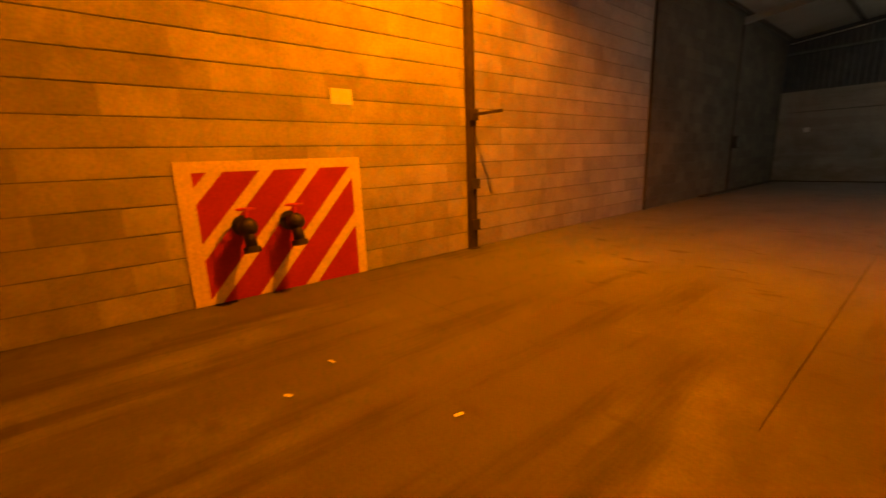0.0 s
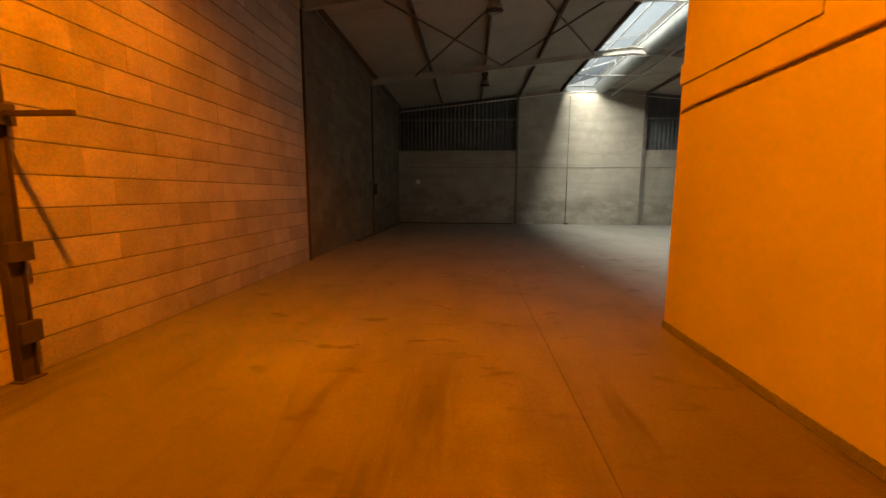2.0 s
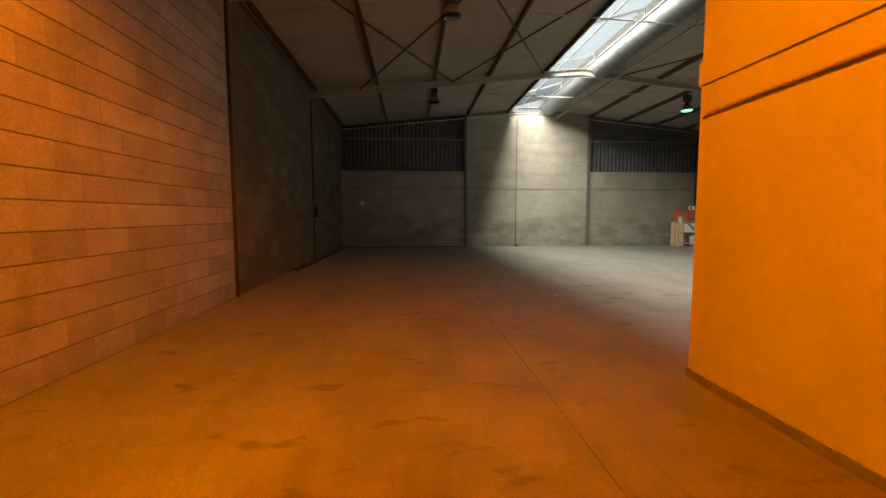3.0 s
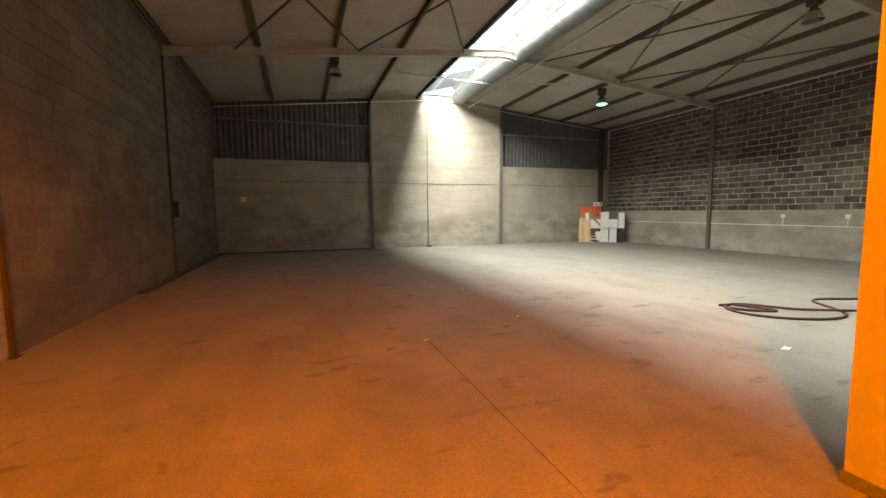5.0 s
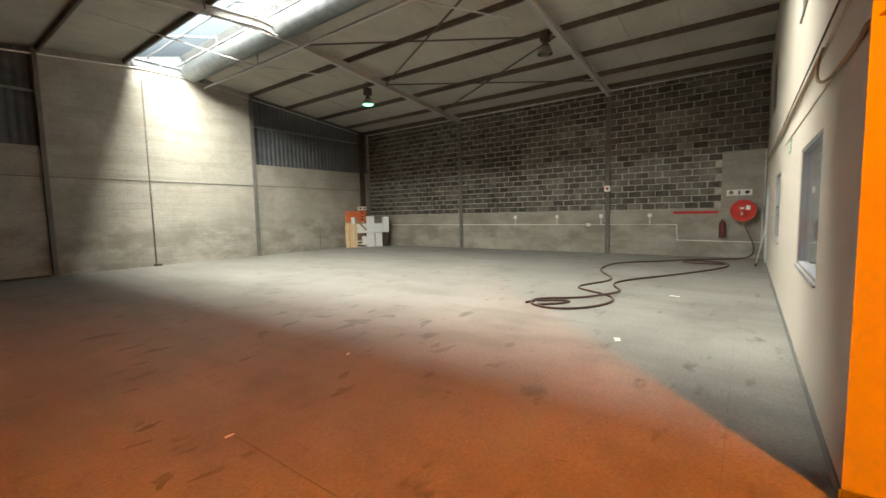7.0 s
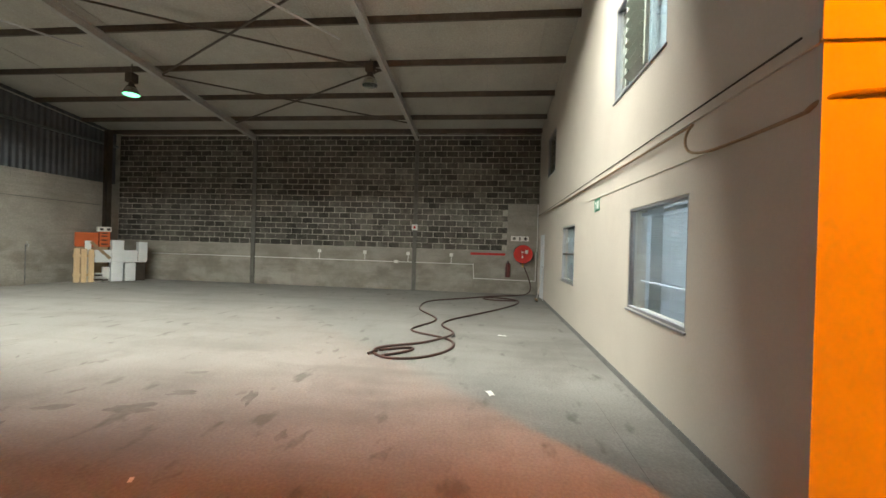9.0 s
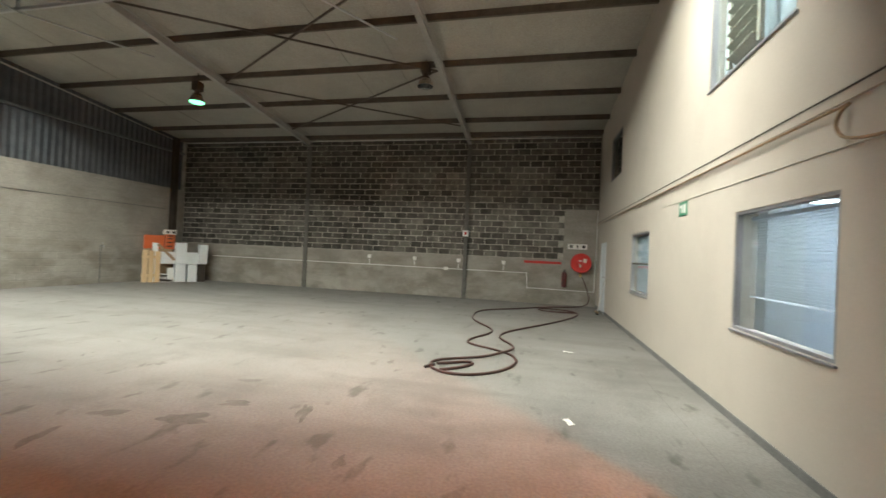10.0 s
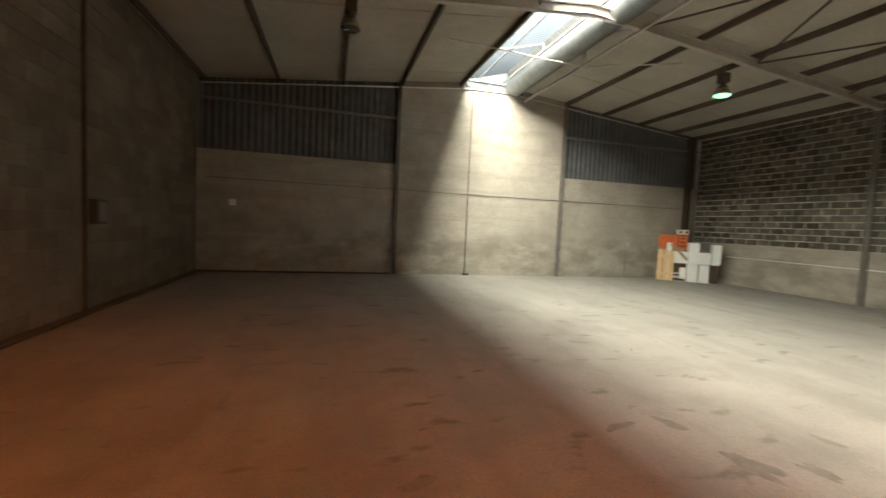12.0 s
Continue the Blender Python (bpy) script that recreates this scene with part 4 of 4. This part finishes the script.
bk = thing("wall_bracket", "dark steel arm standing out from the column", "bracket", pose(LEFT + 0.09, 3.68, 2.05))
boxpart("arm", M_COLUMN, bk, 0.0, 0.58, -0.02, 0.02, -0.02, 0.02, 0.004)
boxpart("clamp", M_COLUMN, bk, -0.02, 0.03, -0.085, 0.085, -0.08, 0.08, 0.006)
boxpart("clamp", M_COLUMN, bk, -0.02, 0.03, -0.09, 0.09, -1.10, -0.95, 0.006)
boxpart("clamp", M_COLUMN, bk, -0.02, 0.03, -0.08, 0.08, -1.75, -1.58, 0.006)
db = thing("distribution_box", "dark metal box on the west wall", "box", pose(LEFT, 15.95, 1.62))
boxpart("case", M_COLUMN, db, 0.001, 0.12, -0.16, 0.16, -0.2, 0.2, 0.008)
boxpart("cover", M_GREYCOL, db, 0.12, 0.128, -0.12, 0.12, -0.16, 0.16, 0.004)
notice = tagged(boxpart("paper_notice", M_PAPER, None, LEFT + 0.003, LEFT + 0.006, 1.45, 1.73, 2.10, 2.28, 0.001), "square white paper notice stuck on the block wall", "notice")

# hydrant panel painted on the wall, with two valves
PY0, PY1, PZ = -0.25, 1.75, 1.48
panel = thing("hydrant_board", "red fire hydrant panel with yellow border and diagonal stripes", "sign", pose(LEFT + 0.003, 0, 0))
boxpart("field", M_BOARDRED, panel, 0.001, 0.008, PY0, PY1, 0.004, PZ, 0.001)
for y0, y1, z0, z1 in ((PY0, PY0 + 0.15, 0.004, PZ), (PY1 - 0.12, PY1, 0.004, PZ), (PY0 + 0.15, PY1 - 0.12, PZ - 0.11, PZ)):
    boxpart("border", M_YELLOW, panel, 0.0085, 0.012, y0, y1, z0, z1, 0.001)


def stripe(start, width=0.15, slope=1.12):
    """A diagonal band, clipped to the field between the borders."""
    y0, y1, z0, z1 = PY0 + 0.15, PY1 - 0.12, 0.004, PZ - 0.11
    poly = [(start + (z0 - 3) / slope, z0 - 3), (start + width + (z0 - 3) / slope, z0 - 3), (start + width + (z1 + 3) / slope, z1 + 3), (start + (z1 + 3) / slope, z1 + 3)]
    for axis, limit, sign in ((0, y0, 1), (0, y1, -1), (1, z0, 1), (1, z1, -1)):
        out = []
        for p, q in zip(poly, poly[1:] + poly[:1]):
            dp, dq = sign * (p[axis] - limit), sign * (q[axis] - limit)
            if dp >= 0:
                out.append(p)
            if dp * dq < 0:
                k = dp / (dp - dq)
                out.append((p[0] + k * (q[0] - p[0]), p[1] + k * (q[1] - p[1])))
        poly = out
        if len(poly) < 3:
            return
    bm = bmesh.new()
    f = bm.faces.new([bm.verts.new((0.0085, y, z)) for y, z in poly])
    ex = bmesh.ops.extrude_face_region(bm, geom=[f])
    bmesh.ops.translate(bm, vec=(0.003, 0, 0), verts=[v for v in ex["geom"] if isinstance(v, bmesh.types.BMVert)])
    part("stripe", bm, M_YELLOW, panel)


for start in (-1.19, -0.68, -0.15, 0.38, 0.91):
    stripe(start)


def hydrant(y, z):
    t = thing("hydrant_valve", "dark red fire hydrant valve with a black cap and chain", "hydrant valve", pose(LEFT + 0.012, y, z), "hydrant valves")
    bm = bmesh.new()
    cyl(bm, (0.0, 0, 0), (0.02, 0, 0), 0.11, seg=20)
    cyl(bm, (0.02, 0, 0), (0.20, 0, 0), 0.055)
    bmesh.ops.create_uvsphere(bm, u_segments=16, v_segments=10, radius=0.10, matrix=Matrix.Translation((0.20, 0, 0)))
    cyl(bm, (0.20, 0, 0), (0.27, 0, -0.20), 0.055, 0.06)
    smooth(part("body", bm, M_BLACK, t))
    bm = bmesh.new()
    cyl(bm, (0.27, 0, -0.20), (0.285, 0, -0.25), 0.085, seg=20)
    part("cap", bm, M_BLACK, t)
    bm = bmesh.new()
    cyl(bm, (0.20, 0, 0.08), (0.20, 0, 0.19), 0.016)
    for k in range(20):
        a, b = 2 * math.pi * k / 20, 2 * math.pi * (k + 1) / 20
        cyl(bm, (0.20 + 0.085 * math.cos(a), 0.085 * math.sin(a), 0.19), (0.20 + 0.085 * math.cos(b), 0.085 * math.sin(b), 0.19), 0.010, seg=8)
    for k in range(3):
        a = 2 * math.pi * k / 3
        cyl(bm, (0.20, 0, 0.19), (0.20 + 0.085 * math.cos(a), 0.085 * math.sin(a), 0.19), 0.008, seg=8)
    part("handwheel", bm, M_RED, t, "red handwheel")
    for dz in (0.06, 0.03):
        bm = bmesh.new()
        cyl(bm, (0.10 + dz, 0, 0), (0.115 + dz, 0, 0), 0.068, seg=18)
        part("ring", bm, M_PAPER, t, "pale worn ring")


hydrant(0.30, 0.80)
hydrant(0.80, 0.80)

# ---- goods stacked in the far corner ----
stack = Matrix.Translation((11.25, 20.65, 0)) @ Euler((0, 0, math.atan2(-0.60, 0.80))).to_matrix().to_4x4()


def goods(name, label, category, u, w, z0, dv=0.0, tilt=0.0, group=""):
    return thing(name, label, category, stack @ pose(u, dv, z0, 0, 0, tilt), group)


pl = goods("timber_panel", "pale pine slatted panel standing on end", "timber", 0.0, 0.55, 0.0)
for k in range(3):
    boxpart("plank", M_PINE, pl, 0.02 + k * 0.185, 0.17 + k * 0.185, -0.06, -0.02, 0.0, 1.14 - 0.02 * k, 0.006)
for z in (0.2, 0.85):
    boxpart("batten", M_PINE, pl, 0.0, 0.56, -0.015, 0.03, z, z + 0.09, 0.004)


def cabinet(u, w, h, z, dv, label):
    t = goods("white_cabinet", label, "cabinet", u, w, z, dv, group="white cabinets in the corner")
    boxpart("body", M_MELAMINE, t, 0, w, 0, 0.42, 0, h, 0.006)
    boxpart("door", M_MELAMINE, t, 0.008, w - 0.008, -0.018, -0.001, 0.01, h - 0.01, 0.004)


cabinet(0.99, 0.34, 0.66, 0, -0.05, "low white melamine cabinet standing on the floor")
cabinet(1.38, 0.31, 0.64, 0, -0.02, "low white melamine cabinet with a dark gap beside it")
shelf = goods("white_shelf_unit", "white panel unit lying across the low cabinets", "shelf", 0.55, 1.2, 0.662)
boxpart("board", M_MELAMINE, shelf, 0, 1.45, 0, 0.40, 0, 0.025, 0.004)
boxpart("front", M_MELAMINE, shelf, 0, 1.18, 0.0, 0.02, 0.025, 0.42, 0.004)
boxpart("back", M_MELAMINE, shelf, 0, 1.45, 0.38, 0.40, 0.025, 0.42, 0.004)
cabinet(1.0, 0.34, 0.74, 0.69, -0.075 + 0.03, "white cabinet stacked on the shelf unit")
cabinet(1.76, 0.26, 0.70, 0.69, -0.03, "white cabinet stacked at the end of the shelf unit")
# Dark block added to fill the dark gap under the shelf end.
boxu = goods("support_box", "dark box added in the gap under the shelf unit", "box", 1.72, 0.25, 0.0, 0.08)
boxpart("carton", M_COLUMN, boxu, 0, 0.26, 0, 0.3, 0, 0.658, 0.008)
pd = goods("pedestal_unit", "old brown drawer unit behind the boards", "cabinet", 0.1, 0.9, 0.0, 0.45)
boxpart("body", M_OLDWOOD, pd, 0, 0.86, 0, 0.45, 0, 1.18, 0.006)
oc = goods("orange_crate_left", "orange plastic crate on the old drawer unit", "crate", 0.08, 0.9, 1.182, 0.5)
oc.name = "orange_crate"
boxpart("shell", M_ORANGE, oc, 0, 0.62, 0, 0.36, 0, 0.50, 0.03)
oc2 = goods("orange_drawer_box", "orange plastic box with dark slots on the drawer unit", "crate", 0.72, 0.3, 1.182, 0.46)
boxpart("shell", M_ORANGE, oc2, 0, 0.30, 0, 0.36, 0, 0.54, 0.02)
for z in (0.08, 0.22, 0.36, 0.46):
    boxpart("slot", M_COLUMN, oc2, 0.05, 0.22, -0.006, 0.004, z, z + 0.045, 0.001)
wb = goods("white_carton", "small white carton with black marks on the orange box", "box", 0.66, 0.4, 1.724, 0.5)
boxpart("carton", M_PAPER, wb, 0.0, 0.40, 0, 0.25, 0, 0.17, 0.008)
for u in (0.08, 0.27):
    boxpart("mark", M_BLACK, wb, u, u + 0.09, -0.003, 0.001, 0.04, 0.12, 0.0005)
lp = goods("loose_plank", "brown plank leaning across the white boards", "plank", 0.40, 0.4, 0.0)
bm = bmesh.new()
bar(bm, (0.05, -0.05, 1.36), (0.56, -0.09, 0.80), 0.03, 0.09, 0.004)
part("board", bm, M_OLDWOOD, lp)
wp = goods("white_post", "white painted board standing behind the timber panel", "board", 0.30, 0.1, 0.0, 0.06)
boxpart("board", M_MELAMINE, wp, 0, 0.17, 0, 0.03, 0, 1.40, 0.004)
for u, dv, z, r, h in ((0.66, 0.0, 0, 0.11, 0.16), (0.84, -0.02, 0, 0.09, 0.13), (0.66, 0.0, 0.172, 0.105, 0.12)):
    bk2 = goods("paint_bucket", "small white paint bucket with a dark band", "bucket", u, 0.2, z, dv, group="paint buckets")
    bm = bmesh.new()
    lathe(bm, [(0.0, 0.0), (r * 0.9, 0.0), (r, h), (r * 1.05, h), (r * 1.05, h + 0.01), (0.0, h + 0.01)], 18)
    smooth(part("pail", bm, M_PAPER, bk2))
    bm = bmesh.new()
    lathe(bm, [(r * 0.945 + 0.002, h * 0.3), (r * 0.98 + 0.002, h * 0.7)], 18)
    part("band", bm, M_COLUMN, bk2)
wc = goods("white_carton", "white carton under the shelf beside the buckets", "box", 0.78, 0.2, 0.0, 0.12)
boxpart("carton", M_PAPER, wc, 0, 0.2, 0, 0.2, 0, 0.5, 0.006)

# ---- litter and marks on the floor ----
for k, (x, y, a) in enumerate(((3.55, 6.96, 20), (6.46, 6.75, 70), (-2.2, 0.28, 15), (-1.97, -0.12, 35), (-1.1, 0.53, 80), (1.55, 9.2, 30), (0.0, 8.6, 0))):
    big = 0.7 if k < 2 else 0.3
    bm = bmesh.new()
    nseg = 4
    grid = [[bm.verts.new(((i / nseg - 0.5) * 0.21 * big, (j / nseg - 0.5) * 0.09 * big, 0.006 + random.uniform(0, 0.016) * big)) for j in range(nseg + 1)] for i in range(nseg + 1)]
    for i in range(nseg):
        for j in range(nseg):
            bm.faces.new((grid[i][j], grid[i + 1][j], grid[i + 1][j + 1], grid[i][j + 1]))
    ob = part("paper_scrap", bm, M_PAPER)
    ob.matrix_world = pose(x, y, 0.002, 0, 0, a)
    tagged(ob, "crumpled scrap of white paper lying on the floor", "litter", "paper scraps")

bm = bmesh.new()


def blot(bm, x, y, rx, ry, a):
    vs = []
    seed = random.uniform(0, 50)
    for k in range(18):
        t = 2 * math.pi * k / 18
        r = 0.65 + 0.6 * noise.noise(Vector((math.cos(t) * 1.3 + seed, math.sin(t) * 1.3, 0)))
        px, py = rx * r * math.cos(t), ry * r * math.sin(t)
        ca, sa = math.cos(a), math.sin(a)
        vs.append(bm.verts.new((x + px * ca - py * sa, y + px * sa + py * ca, 0.0025 + random.uniform(0, 0.0008))))
    bm.faces.new(vs)


for k in range(34):
    x, y = random.uniform(-0.6, 7.5), random.uniform(8.2, 14.5)
    s = random.uniform(0.03, 0.10)
    blot(bm, x, y, s * random.uniform(1.0, 2.2), s * random.uniform(0.35, 0.8), random.uniform(-0.4, 0.9))
for k in range(14):
    x, y = random.uniform(-3.5, 1.2), random.uniform(4.6, 9.0)
    s = random.uniform(0.03, 0.09)
    blot(bm, x, y, s * random.uniform(1.0, 2.0), s * 0.6, random.uniform(0, 3))
blot(bm, -0.84, 4.4, 0.28, 0.10, 0.05)
for x, y, rx, ry in ((2.54, 10.15, 0.16, 0.34), (2.98, 10.0, 0.10, 0.22), (3.0, 9.3, 0.30, 0.08), (1.95, 10.86, 0.24, 0.07), (2.46, 10.81, 0.12, 0.2), (0.1, 10.42, 0.2, 0.09), (3.6, 10.3, 0.09, 0.15)):
    blot(bm, x, y, rx, ry, 0.3)
stains = part("floor_stains", bm, M_STAIN)
tagged(stains, "scattered dark oil and scuff marks on the concrete", "floor stain", kind="stuff")
bm = bmesh.new()
bx(bm, LEFT + 0.001, LEFT + 0.16, 13.2, FAR - 0.02, 0.0, 0.05, 0.02)
bx(bm, LEFT + 0.16, 1.3, FAR - 0.14, FAR - 0.002, 0.0, 0.04, 0.015)
struct("trim_kerb", bm, M_COLUMN, "low dark kerb strip along the foot of the walls", "kerb")

# ---- pieces of the walls ----


def block_mesh(name, length, height, depth, bev, material):
    bm = bmesh.new()
    bx(bm, -depth, 0, -length / 2, length / 2, -height / 2, height / 2)
    front = [e for e in bm.edges if all(abs(v.co.x) < 1e-6 for v in e.verts) and (height < 0.25 or abs(e.verts[0].co.z - e.verts[1].co.z) < 1e-6)]
    bmesh.ops.bevel(bm, geom=front, offset=bev, segments=1, affect="EDGES")
    return mesh_of(name, bm, material)


def block_rows(y0, y1, z0, z1, length, height, skip):
    out, row, z = [], 0, z0
    while z + height <= z1 + 0.01:
        y = y0 - (length / 2 if row % 2 else 0)
        while y < y1:
            a, b = max(y, y0), min(y + length, y1)
            if b - a > 0.08 and not skip((a + b) / 2, z + height / 2):
                out.append((a, b, z + height / 2))
            y += length
        z += height
        row += 1
    return out


def lay(parent, name, rows, x, facing, length, height, gap_v, gap_h, near, material, bev, uneven=0.0):
    shared = block_mesh(name, length - gap_v, height - gap_h, 0.02, bev, material)
    rest = bmesh.new()
    count = 0
    for a, b, z in rows:
        dx = random.uniform(-0.002, 0.002)
        jy, jz, sy, sz = (random.uniform(-1, 1) * uneven for _ in range(4))
        whole = (b - a) > length - 0.01
        if whole and near(a, b, z) and count < 300:
            ob = new(name, shared)
            ob.parent = parent
            ob.matrix_world = pose(x + dx, (a + b) / 2 + jy, z + jz, 0, 0, 0 if facing > 0 else 180) @ Matrix.Diagonal((1, 1 + 2 * sy, 1 + 5 * sz, 1))
            count += 1
        else:
            vs = [rest.verts.new((x + dx + (-facing * 0.018 if q == 0 else 0), yy, zz)) for q in (0, 1) for yy, zz in ((a + gap_v / 2 + jy, z - height / 2 + gap_h / 2 + jz), (b - gap_v / 2 + sy, z - height / 2 + gap_h / 2 + jz), (b - gap_v / 2 + sy, z + height / 2 - gap_h / 2 + sz), (a + gap_v / 2 + jy, z + height / 2 - gap_h / 2 + sz))]
            rest.faces.new(vs[4:])
            for i in range(4):
                j = (i + 1) % 4
                rest.faces.new((vs[i], vs[j], vs[4 + j], vs[4 + i]))
    ob = part(name + "_courses", rest, material, parent)
    tagged(ob, kind="stuff")


rows = block_rows(SOUTH, 9.6, 0.0, 5.65, 0.60, 0.27, lambda y, z: False)
lay(wall_west, "block", rows, LEFT, 1, 0.60, 0.27, 0.001, 0.011, lambda a, b, z: a > -1.2, M_BLOCK, 0.004)
# Far stretch of the same wall, laid in the shade-coloured copy.
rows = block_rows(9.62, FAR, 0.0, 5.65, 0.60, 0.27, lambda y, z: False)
lay(wall_west, "grimy_block", rows, LEFT, 1, 0.60, 0.27, 0.003, 0.009, lambda a, b, z: False, M_BLOCK_SHADED, 0.004)
rows = block_rows(OFFY, FAR, 1.456, 5.68, 0.40, 0.20, lambda y, z: y < 6.47 and z < 3.12)
lay(wall_east, "block", rows, RIGHT, -1, 0.40, 0.20, 0.027, 0.024, lambda a, b, z: a < 12.5 and z < 4.4, M_CLINK, 0.006, 0.006)
